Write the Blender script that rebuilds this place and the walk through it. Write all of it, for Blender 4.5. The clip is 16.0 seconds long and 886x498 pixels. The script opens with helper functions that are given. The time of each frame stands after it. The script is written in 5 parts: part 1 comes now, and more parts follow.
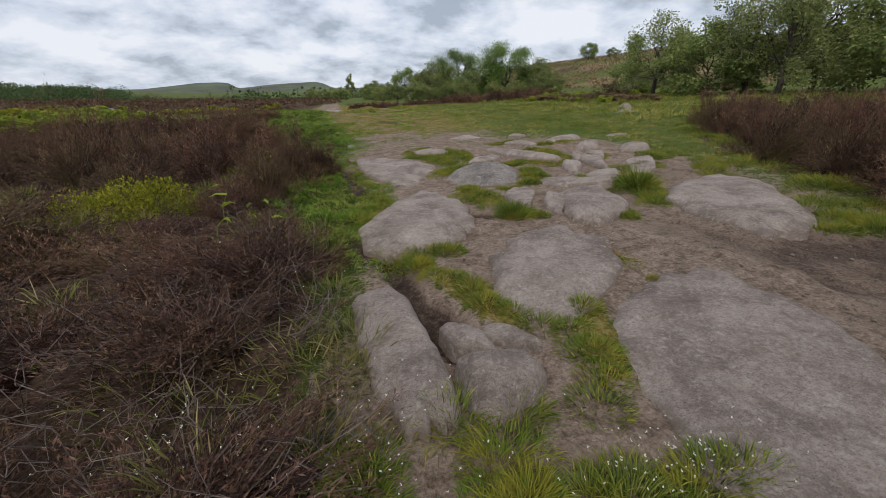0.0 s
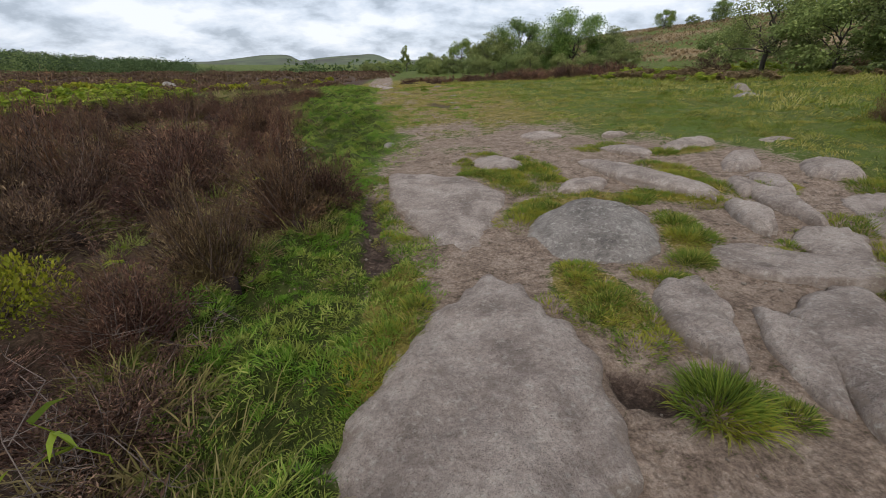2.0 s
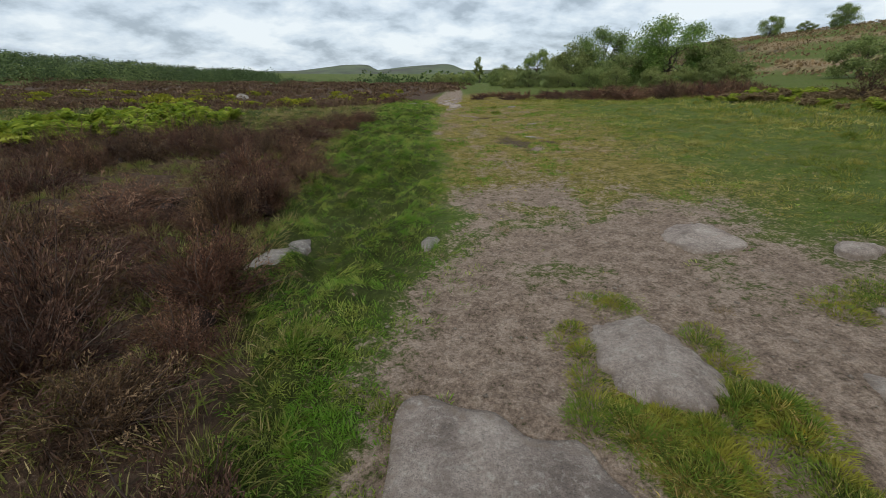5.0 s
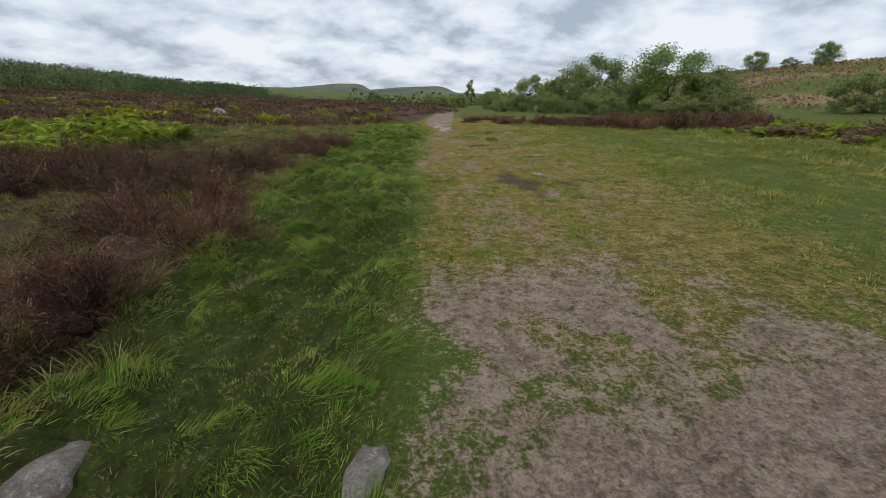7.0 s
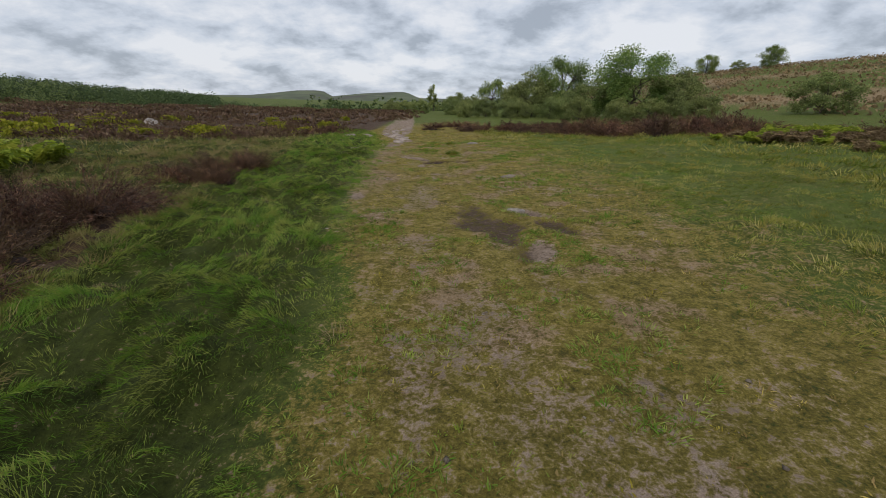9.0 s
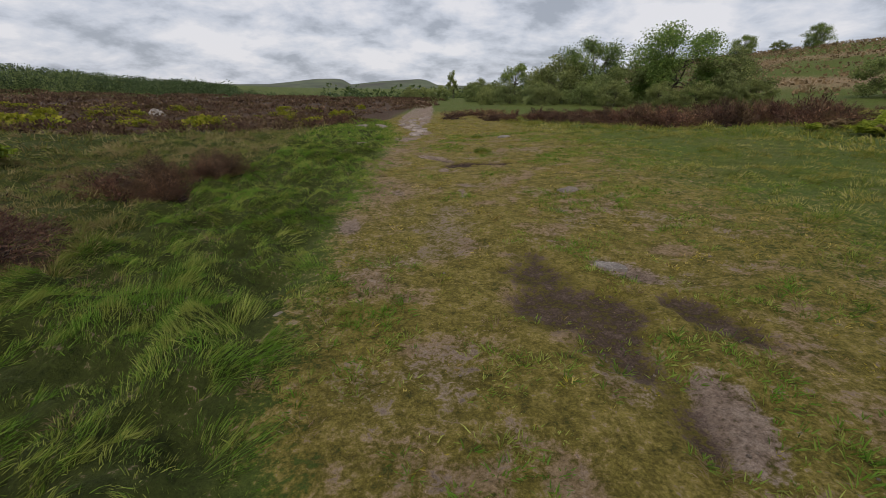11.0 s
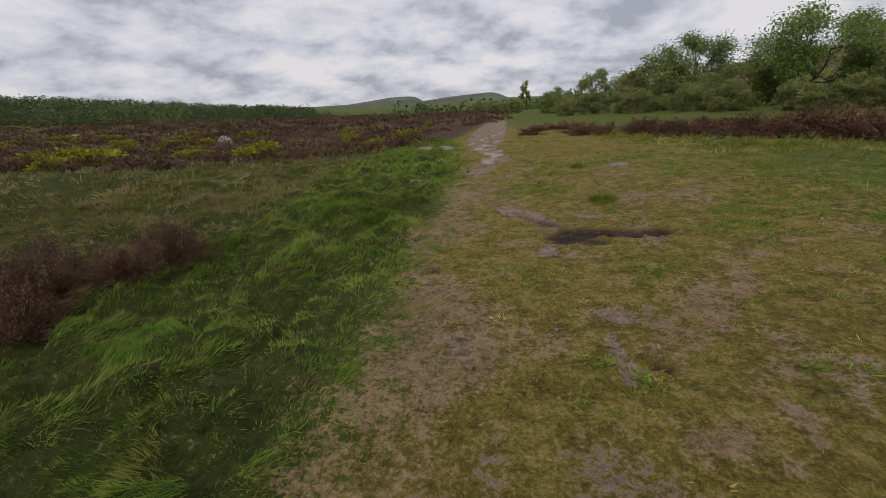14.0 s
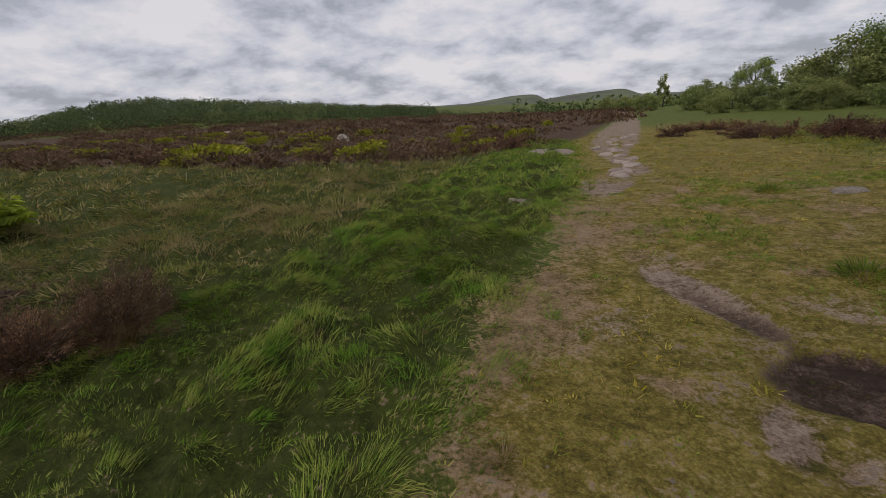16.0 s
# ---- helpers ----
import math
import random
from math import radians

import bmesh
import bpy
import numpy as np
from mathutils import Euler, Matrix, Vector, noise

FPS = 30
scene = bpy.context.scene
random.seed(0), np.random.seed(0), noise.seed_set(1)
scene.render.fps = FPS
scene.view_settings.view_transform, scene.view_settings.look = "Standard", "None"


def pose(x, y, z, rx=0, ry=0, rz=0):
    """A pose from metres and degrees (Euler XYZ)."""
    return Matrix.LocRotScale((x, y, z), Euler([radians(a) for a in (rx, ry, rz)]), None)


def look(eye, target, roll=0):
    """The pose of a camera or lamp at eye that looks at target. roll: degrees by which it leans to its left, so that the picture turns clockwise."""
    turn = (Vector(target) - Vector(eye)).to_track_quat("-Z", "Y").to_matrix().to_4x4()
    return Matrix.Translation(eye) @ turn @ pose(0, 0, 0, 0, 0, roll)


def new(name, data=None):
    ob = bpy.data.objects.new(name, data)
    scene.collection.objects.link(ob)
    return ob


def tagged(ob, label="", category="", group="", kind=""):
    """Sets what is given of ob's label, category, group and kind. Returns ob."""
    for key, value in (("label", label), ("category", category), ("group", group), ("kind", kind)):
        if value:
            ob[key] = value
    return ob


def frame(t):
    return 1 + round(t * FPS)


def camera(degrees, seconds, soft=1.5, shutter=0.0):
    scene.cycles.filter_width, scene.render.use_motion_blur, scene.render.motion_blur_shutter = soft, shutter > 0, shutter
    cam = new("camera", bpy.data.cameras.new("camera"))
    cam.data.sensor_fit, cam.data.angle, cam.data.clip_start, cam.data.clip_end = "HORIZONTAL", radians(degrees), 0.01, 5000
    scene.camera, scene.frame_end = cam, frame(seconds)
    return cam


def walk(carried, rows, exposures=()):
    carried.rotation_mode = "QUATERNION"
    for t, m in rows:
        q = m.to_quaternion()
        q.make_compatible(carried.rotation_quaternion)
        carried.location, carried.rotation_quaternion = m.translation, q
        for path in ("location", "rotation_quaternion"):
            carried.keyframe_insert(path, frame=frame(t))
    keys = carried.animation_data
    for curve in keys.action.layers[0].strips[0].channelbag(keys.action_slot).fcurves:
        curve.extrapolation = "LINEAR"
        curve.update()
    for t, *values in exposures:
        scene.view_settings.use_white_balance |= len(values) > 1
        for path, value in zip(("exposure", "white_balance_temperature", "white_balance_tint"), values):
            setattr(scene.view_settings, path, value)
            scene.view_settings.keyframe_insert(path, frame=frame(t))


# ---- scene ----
cam = camera(93.1, 16.0, soft=0.9)
PATH = [
    (0, (-1.166, 0.681, 1.257), (-0.780, 2.510, 0.545), -0.07),
    (0.5, (-1.065, 1.465, 1.237), (-0.736, 3.282, 0.468), -0.17),
    (1, (-0.962, 2.097, 1.350), (-0.732, 3.932, 0.588), -0.77),
    (1.5, (-0.943, 2.827, 1.280), (-0.800, 4.659, 0.491), -2.10),
    (2, (-0.853, 3.462, 1.370), (-0.700, 5.282, 0.554), -0.03),
    (2.5, (-0.562, 4.200, 1.474), (-0.418, 6.014, 0.645), -1.19),
    (3, (-0.539, 4.870, 1.548), (-0.385, 6.683, 0.719), 0.86),
    (3.5, (-0.470, 5.547, 1.590), (-0.333, 7.356, 0.747), 1.81),
    (4, (-0.579, 6.026, 1.703), (-0.635, 7.853, 0.890), 0.42),
    (6.5, (-0.779, 9.333, 1.650), (-0.941, 11.183, 0.906), 0.12),
    (7, (-0.806, 10.046, 1.596), (-0.891, 11.920, 0.901), 2.18),
    (7.5, (-0.751, 10.793, 1.608), (-0.832, 12.670, 0.921), 1.07),
    (8, (-0.747, 11.491, 1.623), (-0.798, 13.366, 0.931), 0.90),
    (8.5, (-0.572, 12.225, 1.632), (-0.596, 14.110, 0.965), -0.32),
    (9, (-0.524, 12.930, 1.614), (-0.465, 14.813, 0.945), 1.45),
    (11.5, (-0.727, 16.442, 1.516), (-0.815, 18.303, 0.790), 0.22),
    (12, (-0.792, 17.157, 1.517), (-0.932, 19.018, 0.799), -0.34),
    (12.5, (-0.899, 17.839, 1.506), (-0.910, 19.711, 0.802), 2.46),
    (13, (-0.961, 18.507, 1.539), (-0.987, 20.380, 0.837), 0.36),
    (13.5, (-1.106, 19.133, 1.542), (-1.209, 21.001, 0.836), 0.20),
    (14, (-1.110, 19.819, 1.516), (-1.465, 21.672, 0.852), -2.27),
    (14.5, (-1.247, 20.447, 1.464), (-1.728, 22.273, 0.808), -1.24),
    (15, (-1.314, 21.068, 1.449), (-2.012, 22.818, 0.777), -3.36),
    (15.5, (-1.424, 21.644, 1.420), (-2.310, 23.301, 0.734), -4.47),
    (16, (-1.478, 22.223, 1.411), (-2.322, 23.916, 0.763), -2.86),
]
walk(cam, [(t, look(eye, target, roll)) for t, eye, target, roll in PATH],
     exposures=[(0.0, 0.15, 6500, 11), (1.0, 0.26, 6500, 10), (2.5, 0.38, 6500, 9), (3.0, 0.40, 6500, 8), (3.5, 0.16, 6450, 6), (4.0, 0.22, 6400, 3), (7.0, 0.20, 6500, 8), (9.0, 0.04, 6600, 10),
                (12.5, -0.06, 6900, 15), (16.0, -0.14, 6950, 16)])

# ---- sky and sun ----
SUN_ELEVATION, SUN_TURN = radians(48), radians(200)
world = bpy.data.worlds.new("overcast_sky")
scene.world = world
world.use_nodes = True


def build_sky(tree):
    n, link = tree.nodes, tree.links
    n.clear()
    out, back = n.new("ShaderNodeOutputWorld"), n.new("ShaderNodeBackground")
    sky = n.new("ShaderNodeTexSky")
    sky.sky_type, sky.sun_disc = "NISHITA", False
    sky.sun_elevation, sky.sun_rotation = SUN_ELEVATION, SUN_TURN
    clear_sky = n.new("ShaderNodeMix")
    clear_sky.data_type, clear_sky.blend_type = "RGBA", "MULTIPLY"
    clear_sky.inputs[0].default_value = 1.0
    clear_sky.inputs[7].default_value = (0.10, 0.10, 0.10, 1)
    link.new(sky.outputs[0], clear_sky.inputs[6])
    coord, split = n.new("ShaderNodeTexCoord"), n.new("ShaderNodeSeparateXYZ")
    link.new(coord.outputs["Generated"], split.inputs[0])

    def calc(op, a, b):
        m = n.new("ShaderNodeMath")
        m.operation = op
        for k, v in enumerate((a, b)):
            if isinstance(v, (int, float)):
                m.inputs[k].default_value = v
            else:
                link.new(v, m.inputs[k])
        return m.outputs[0]

    lift = calc("ADD", calc("MAXIMUM", split.outputs[2], 0.0), 0.34)
    flat = n.new("ShaderNodeCombineXYZ")
    link.new(calc("DIVIDE", split.outputs[0], lift), flat.inputs[0])
    link.new(calc("DIVIDE", split.outputs[1], lift), flat.inputs[1])
    big, fine = n.new("ShaderNodeTexNoise"), n.new("ShaderNodeTexNoise")
    for tex, scale, detail, rough, warp in ((big, 3.9, 12, 0.60, 0.15), (fine, 1.6, 4, 0.5, 0.3)):
        tex.inputs["Scale"].default_value = scale
        tex.inputs["Detail"].default_value = detail
        tex.inputs["Roughness"].default_value = rough
        tex.inputs["Distortion"].default_value = warp
        link.new(flat.outputs[0], tex.inputs["Vector"])
    both = calc("ADD", calc("MULTIPLY", big.outputs[0], 0.5), calc("MULTIPLY", fine.outputs[0], 0.5))
    ramp = n.new("ShaderNodeValToRGB")
    e = ramp.color_ramp.elements
    e[0].position, e[0].color = 0.41, (0.36, 0.41, 0.49, 1)
    e[1].position, e[1].color = 0.575, (0.76, 0.79, 0.85, 1)
    mid = ramp.color_ramp.elements.new(0.49)
    mid.color = (0.57, 0.63, 0.73, 1)
    link.new(both, ramp.inputs[0])
    cover = n.new("ShaderNodeMix")
    cover.data_type = "RGBA"
    cover.inputs[0].default_value = 0.93
    link.new(clear_sky.outputs[2], cover.inputs[6])
    link.new(ramp.outputs[0], cover.inputs[7])
    link.new(cover.outputs[2], back.inputs[0])
    back.inputs[1].default_value = 1.0
    link.new(back.outputs[0], out.inputs[0])


build_sky(world.node_tree)
sun = new("sun", bpy.data.lights.new("sun", "SUN"))
sun.data.energy, sun.data.angle, sun.data.color = 1.5, radians(10), (1.0, 0.93, 0.83)
sun.matrix_world = look((0, 0, 60), (math.cos(SUN_ELEVATION) * -60 * math.sin(SUN_TURN),
                                     math.cos(SUN_ELEVATION) * -60 * math.cos(SUN_TURN), 60 - 60 * math.sin(SUN_ELEVATION)))


# ---- materials ----
class Nodes:
    """A small builder for one node material."""

    def __init__(self, name):
        self.mat = bpy.data.materials.new(name)
        self.mat.use_nodes = True
        self.n, self.link = self.mat.node_tree.nodes, self.mat.node_tree.links.new
        self.n.clear()
        self.out = self.n.new("ShaderNodeOutputMaterial")
        self.co = self.n.new("ShaderNodeTexCoord").outputs["Object"]

    def noise(self, scale, detail=6, rough=0.6, warp=0.0):
        t = self.n.new("ShaderNodeTexNoise")
        for key, v in (("Scale", scale), ("Detail", detail), ("Roughness", rough), ("Distortion", warp)):
            t.inputs[key].default_value = v
        self.link(self.co, t.inputs["Vector"])
        return t.outputs[0]

    def cells(self, scale):
        t = self.n.new("ShaderNodeTexVoronoi")
        t.inputs["Scale"].default_value = scale
        self.link(self.co, t.inputs["Vector"])
        return t.outputs["Distance"]

    def attr(self, name):
        a = self.n.new("ShaderNodeAttribute")
        a.attribute_name = name
        return a.outputs["Fac"]

    def calc(self, op, a, b=0.0, clamp=False):
        m = self.n.new("ShaderNodeMath")
        m.operation, m.use_clamp = op, clamp
        for k, v in enumerate((a, b)):
            if isinstance(v, (int, float)):
                m.inputs[k].default_value = v
            else:
                self.link(v, m.inputs[k])
        return m.outputs[0]

    def ramp(self, fac, *stops):
        r = self.n.new("ShaderNodeValToRGB")
        e = r.color_ramp.elements
        while len(e) < len(stops):
            e.new(0.5)
        for k, (p, c) in enumerate(stops):
            e[k].position, e[k].color = p, (*(c if isinstance(c, tuple) else (c, c, c)), 1)
        self.link(fac, r.inputs[0])
        return r.outputs[0]

    def mix(self, fac, a, b, blend="MIX"):
        m = self.n.new("ShaderNodeMix")
        m.data_type, m.blend_type = "RGBA", blend
        for k, v in ((0, fac), (6, a), (7, b)):
            if isinstance(v, (int, float)):
                m.inputs[k].default_value = v
            elif isinstance(v, tuple):
                m.inputs[k].default_value = (*v, 1)
            else:
                self.link(v, m.inputs[k])
        return m.outputs[2]

    def bump(self, height, strength, distance):
        b = self.n.new("ShaderNodeBump")
        b.inputs["Strength"].default_value, b.inputs["Distance"].default_value = strength, distance
        self.link(height, b.inputs["Height"])
        return b.outputs[0]

    def solid(self, color, rough=0.85, normal=None, gloss=0.25):
        s = self.n.new("ShaderNodeBsdfPrincipled")
        s.inputs["Roughness"].default_value = rough
        s.inputs["Specular IOR Level"].default_value = gloss
        self.link(color, s.inputs["Base Color"])
        if normal:
            self.link(normal, s.inputs["Normal"])
        self.link(s.outputs[0], self.out.inputs[0])
        return self.mat

    def leafy(self, color, through_leaf=0.3, rough=0.6, gloss=0.2):
        s, t, m = self.n.new("ShaderNodeBsdfPrincipled"), self.n.new("ShaderNodeBsdfTranslucent"), self.n.new("ShaderNodeMixShader")
        s.inputs["Roughness"].default_value = rough
        s.inputs["Specular IOR Level"].default_value = gloss
        m.inputs[0].default_value = through_leaf
        self.link(color, s.inputs["Base Color"])
        self.link(color, t.inputs["Color"])
        self.link(s.outputs[0], m.inputs[1])
        self.link(t.outputs[0], m.inputs[2])
        self.link(m.outputs[0], self.out.inputs[0])
        return self.mat


def blade_material(name, low, mid, high, patch, scale=0.9, through_leaf=0.3, second=None, own_shade=0.0):
    """Leaves or blades: each takes its own tint; patches of other colours drift over the ground."""
    b = Nodes(name)
    col = b.ramp(b.attr("tint"), (0.0, low), (0.55, mid), (1.0, high))
    where = b.ramp(b.noise(scale, 5, 0.62), (0.47, 0.0), (0.57, 1.0))
    col = b.mix(b.calc("MULTIPLY", where, 0.85), col, patch)
    if second:
        where = b.ramp(b.noise(scale * 4.3, 5, 0.65), (0.50, 0.0), (0.58, 1.0))
        col = b.mix(b.calc("MULTIPLY", where, 0.8), col, second)
    if own_shade:
        info = b.n.new("ShaderNodeObjectInfo").outputs["Random"]
        col = b.mix(own_shade, col, b.ramp(info, (0.0, (0.62, 0.54, 0.54)), (0.3, (1.2, 1.0, 0.88)), (0.5, (0.74, 0.72, 0.72)), (0.75, (1.0, 1.12, 0.8)), (1.0, (1.55, 1.35, 1.2))), "MULTIPLY")
    return b.leafy(col, through_leaf)


def rock_material(name, dark, mid, pale, lichen):
    b = Nodes(name)
    co = b.n.new("ShaderNodeNewGeometry").outputs["Position"]
    b.co = co
    large = b.ramp(b.noise(2.3, 8, 0.68, 0.3), (0.36, dark), (0.5, mid), (0.66, pale))
    large = b.mix(0.22, large, mid)
    grain = b.ramp(b.noise(48, 8, 0.8), (0.36, 0.68), (0.5, 1.0), (0.64, 1.28))
    col = b.mix(1.0, large, grain, "MULTIPLY")
    pits = b.ramp(b.noise(150, 4, 0.7), (0.36, 0.5), (0.47, 1.0))
    col = b.mix(1.0, col, pits, "MULTIPLY")
    rim = b.calc("ADD", b.attr("rim"), b.calc("MULTIPLY", b.calc("SUBTRACT", b.noise(12, 7, 0.7), 0.5), 2.2))
    col = b.mix(b.ramp(rim, (0.75, 0.0), (1.1, 0.55)), col, (0.21, 0.158, 0.122))
    spots = b.ramp(b.noise(26, 7, 0.75, 0.5), (0.53, 0.0), (0.66, 0.7))
    col = b.mix(spots, col, lichen)
    stain = b.ramp(b.noise(5.0, 9, 0.75, 0.8), (0.50, 0.0), (0.64, 0.6))
    col = b.mix(stain, col, dark)
    h = b.calc("ADD", b.calc("MULTIPLY", b.noise(14, 8, 0.7, 0.3), 0.7), b.calc("MULTIPLY", b.noise(110, 5, 0.75), 0.3))
    return b.solid(col, 0.92, b.bump(h, 1.0, 0.05))


def bark_material(name, dark, pale):
    b = Nodes(name)
    col = b.ramp(b.noise(9, 7, 0.7, 0.6), (0.3, dark), (0.7, pale))
    return b.solid(col, 0.9, b.bump(b.noise(30, 6, 0.7), 0.6, 0.02))


def ground_material():
    b = Nodes("moorland_ground")
    n_big, n_mid, n_fine = b.noise(0.55, 6, 0.62), b.noise(5.5, 8, 0.68, 0.4), b.noise(42, 7, 0.72)
    n_clod = b.noise(17, 7, 0.7, 0.6)
    mixed = b.calc("ADD", b.calc("MULTIPLY", n_mid, 0.36), b.calc("ADD", b.calc("MULTIPLY", n_clod, 0.38), b.calc("MULTIPLY", b.noise(75, 6, 0.75), 0.26)))
    grit = b.ramp(n_fine, (0.34, 0.6), (0.5, 1.0), (0.66, 1.4))
    turf = b.ramp(mixed, (0.36, (0.034, 0.042, 0.010)), (0.5, (0.085, 0.105, 0.021)), (0.66, (0.175, 0.165, 0.050)))
    turf = b.mix(b.ramp(n_big, (0.4, 0.0), (0.62, 0.6)), turf, (0.072, 0.115, 0.019))
    moss = b.ramp(mixed, (0.38, (0.042, 0.034, 0.011)), (0.49, (0.150, 0.124, 0.026)), (0.61, (0.32, 0.25, 0.08)))
    tan = b.ramp(mixed, (0.36, (0.09, 0.060, 0.034)), (0.5, (0.215, 0.150, 0.085)), (0.64, (0.40, 0.295, 0.175)))
    sand = b.ramp(mixed, (0.37, (0.066, 0.044, 0.033)), (0.49, (0.205, 0.150, 0.114)), (0.62, (0.40, 0.318, 0.255)))
    peat = b.ramp(mixed, (0.40, (0.012, 0.008, 0.006)), (0.50, (0.055, 0.036, 0.027)), (0.62, (0.16, 0.115, 0.09)))
    litter = b.ramp(mixed, (0.36, (0.026, 0.016, 0.011)), (0.64, (0.115, 0.075, 0.050)))
    turf, moss, tan, sand, litter, peat = [b.mix(1.0, layer, grit, "MULTIPLY") for layer in (turf, moss, tan, sand, litter, peat)]
    edge = b.calc("ADD", b.calc("MULTIPLY", n_mid, 1.3), b.calc("ADD", b.calc("MULTIPLY", n_clod, 2.2), b.calc("MULTIPLY", n_fine, 1.4)))

    def soft(name):
        mask = b.calc("ADD", b.attr(name), b.calc("SUBTRACT", edge, 2.45))
        return b.ramp(mask, (0.32, 0.0), (0.68, 1.0))

    # turf darkened under long grass: shade between the tufts, painted into the colour
    turf_gap_shade = b.ramp(mixed, (0.38, (0.014, 0.020, 0.005)), (0.62, (0.070, 0.088, 0.018)))
    turf = b.mix(b.attr("lush"), turf, turf_gap_shade)
    col = b.mix(soft("moss"), turf, moss)
    col = b.mix(soft("tan"), col, tan)
    col = b.mix(soft("heath"), col, litter)
    col = b.mix(soft("bare"), col, sand)
    col = b.mix(soft("peat"), col, peat)
    sodden = b.calc("ADD", b.calc("MULTIPLY", b.attr("peat"), 0.7), b.calc("MULTIPLY", b.calc("SUBTRACT", n_clod, 0.5), 0.6))
    col = b.mix(b.ramp(sodden, (0.76, 0.0), (0.86, 0.75)), col, (0.026, 0.018, 0.014))
    h = b.calc("ADD", b.calc("MULTIPLY", b.noise(11, 8, 0.7, 0.5), 0.75), b.calc("MULTIPLY", n_fine, 0.25))
    return b.solid(col, 0.95, b.bump(h, 1.0, 0.06), 0.15)


def hill_material(name, low, high, patch):
    b = Nodes(name)
    col = b.ramp(b.noise(0.02, 7, 0.65, 0.5), (0.35, low), (0.65, high))
    col = b.mix(b.ramp(b.noise(0.006, 5, 0.6), (0.45, 0.0), (0.6, 0.8)), col, patch)
    return b.solid(col, 0.95)


GROUND = ground_material()
GRITSTONE = rock_material("pink_grey_gritstone", (0.16, 0.126, 0.108), (0.335, 0.274, 0.238), (0.47, 0.40, 0.352), (0.50, 0.455, 0.40))
GREYSTONE = rock_material("lichened_gritstone", (0.100, 0.087, 0.078), (0.25, 0.22, 0.198), (0.36, 0.325, 0.295), (0.56, 0.53, 0.47))
PALESTONE = rock_material("pale_gritstone", (0.13, 0.105, 0.085), (0.25, 0.205, 0.168), (0.36, 0.31, 0.26), (0.38, 0.35, 0.30))
LUSH = blade_material("lush_grass", (0.055, 0.105, 0.011), (0.155, 0.262, 0.028), (0.36, 0.39, 0.095), (0.105, 0.215, 0.018), 1.1, 0.3, (0.225, 0.25, 0.05))
MOSSY = blade_material("mossy_turf", (0.09, 0.073, 0.012), (0.33, 0.272, 0.028), (0.56, 0.44, 0.13), (0.15, 0.215, 0.025), 0.85, 0.3, (0.26, 0.165, 0.075))
MEADOW = blade_material("meadow_grass", (0.075, 0.092, 0.014), (0.25, 0.275, 0.040), (0.46, 0.40, 0.15), (0.125, 0.175, 0.021), 0.45, 0.3, (0.30, 0.255, 0.055))
ROUGH = blade_material("rough_moor_grass", (0.075, 0.080, 0.018), (0.185, 0.185, 0.044), (0.45, 0.36, 0.18), (0.25, 0.19, 0.085), 0.5, 0.3, (0.15, 0.19, 0.034))
TUSSOCK = blade_material("tussock_grass", (0.045, 0.075, 0.012), (0.165, 0.205, 0.028), (0.42, 0.36, 0.115), (0.290, 0.270, 0.036), 2.2, 0.3, (0.13, 0.205, 0.026))
STRAW = blade_material("dead_grass", (0.16, 0.11, 0.06), (0.26, 0.19, 0.11), (0.40, 0.31, 0.20), (0.18, 0.13, 0.07), 1.5)
HEATHER = blade_material("heather_sprigs", (0.032, 0.018, 0.013), (0.146, 0.083, 0.057), (0.33, 0.22, 0.155), (0.140, 0.100, 0.047), 0.8, 0.2, (0.095, 0.050, 0.040), 0.85)
BILBERRY = blade_material("bilberry_leaves", (0.10, 0.115, 0.010), (0.26, 0.26, 0.018), (0.44, 0.40, 0.05), (0.19, 0.215, 0.018), 1.5)
BRACKEN = blade_material("bracken_fronds", (0.11, 0.16, 0.018), (0.25, 0.32, 0.032), (0.42, 0.45, 0.07), (0.32, 0.33, 0.04), 0.6)
DRYFERN = blade_material("withered_bracken", (0.11, 0.075, 0.04), (0.21, 0.15, 0.08), (0.42, 0.32, 0.19), (0.30, 0.21, 0.11), 0.5)
OAK = blade_material("oak_leaves", (0.100, 0.155, 0.040), (0.250, 0.340, 0.092), (0.430, 0.500, 0.175), (0.200, 0.290, 0.086), 0.35, 0.45, (0.11, 0.175, 0.055), 0.35)
BIRCH = blade_material("birch_leaves", (0.130, 0.170, 0.060), (0.285, 0.345, 0.120), (0.450, 0.490, 0.200), (0.235, 0.285, 0.110), 0.35, 0.45, (0.135, 0.17, 0.066), 0.35)
FOREST = blade_material("forest_leaves", (0.034, 0.056, 0.023), (0.090, 0.130, 0.044), (0.185, 0.225, 0.080), (0.068, 0.104, 0.040), 0.02, 0.2)
PETAL = blade_material("white_petals", (0.7, 0.68, 0.6), (0.78, 0.77, 0.7), (0.85, 0.84, 0.78), (0.75, 0.73, 0.62), 2.0)
BARK = bark_material("tree_bark", (0.035, 0.028, 0.022), (0.12, 0.10, 0.08))
TWIG = bark_material("heather_stems", (0.050, 0.033, 0.026), (0.19, 0.135, 0.11))
DEADWOOD = bark_material("bleached_twigs", (0.10, 0.075, 0.065), (0.23, 0.185, 0.16))
# near-black colour that paints the shade inside heather bushes
SHADE_CORE = bark_material("painted_bush_shade", (0.014, 0.009, 0.007), (0.050, 0.031, 0.024))
HILL = hill_material("far_moor_hills", (0.075, 0.095, 0.06), (0.125, 0.145, 0.085), (0.07, 0.065, 0.06))

# ---- the lie of the land ----
rng = np.random.default_rng(7)
TABLE = rng.random((256, 256))


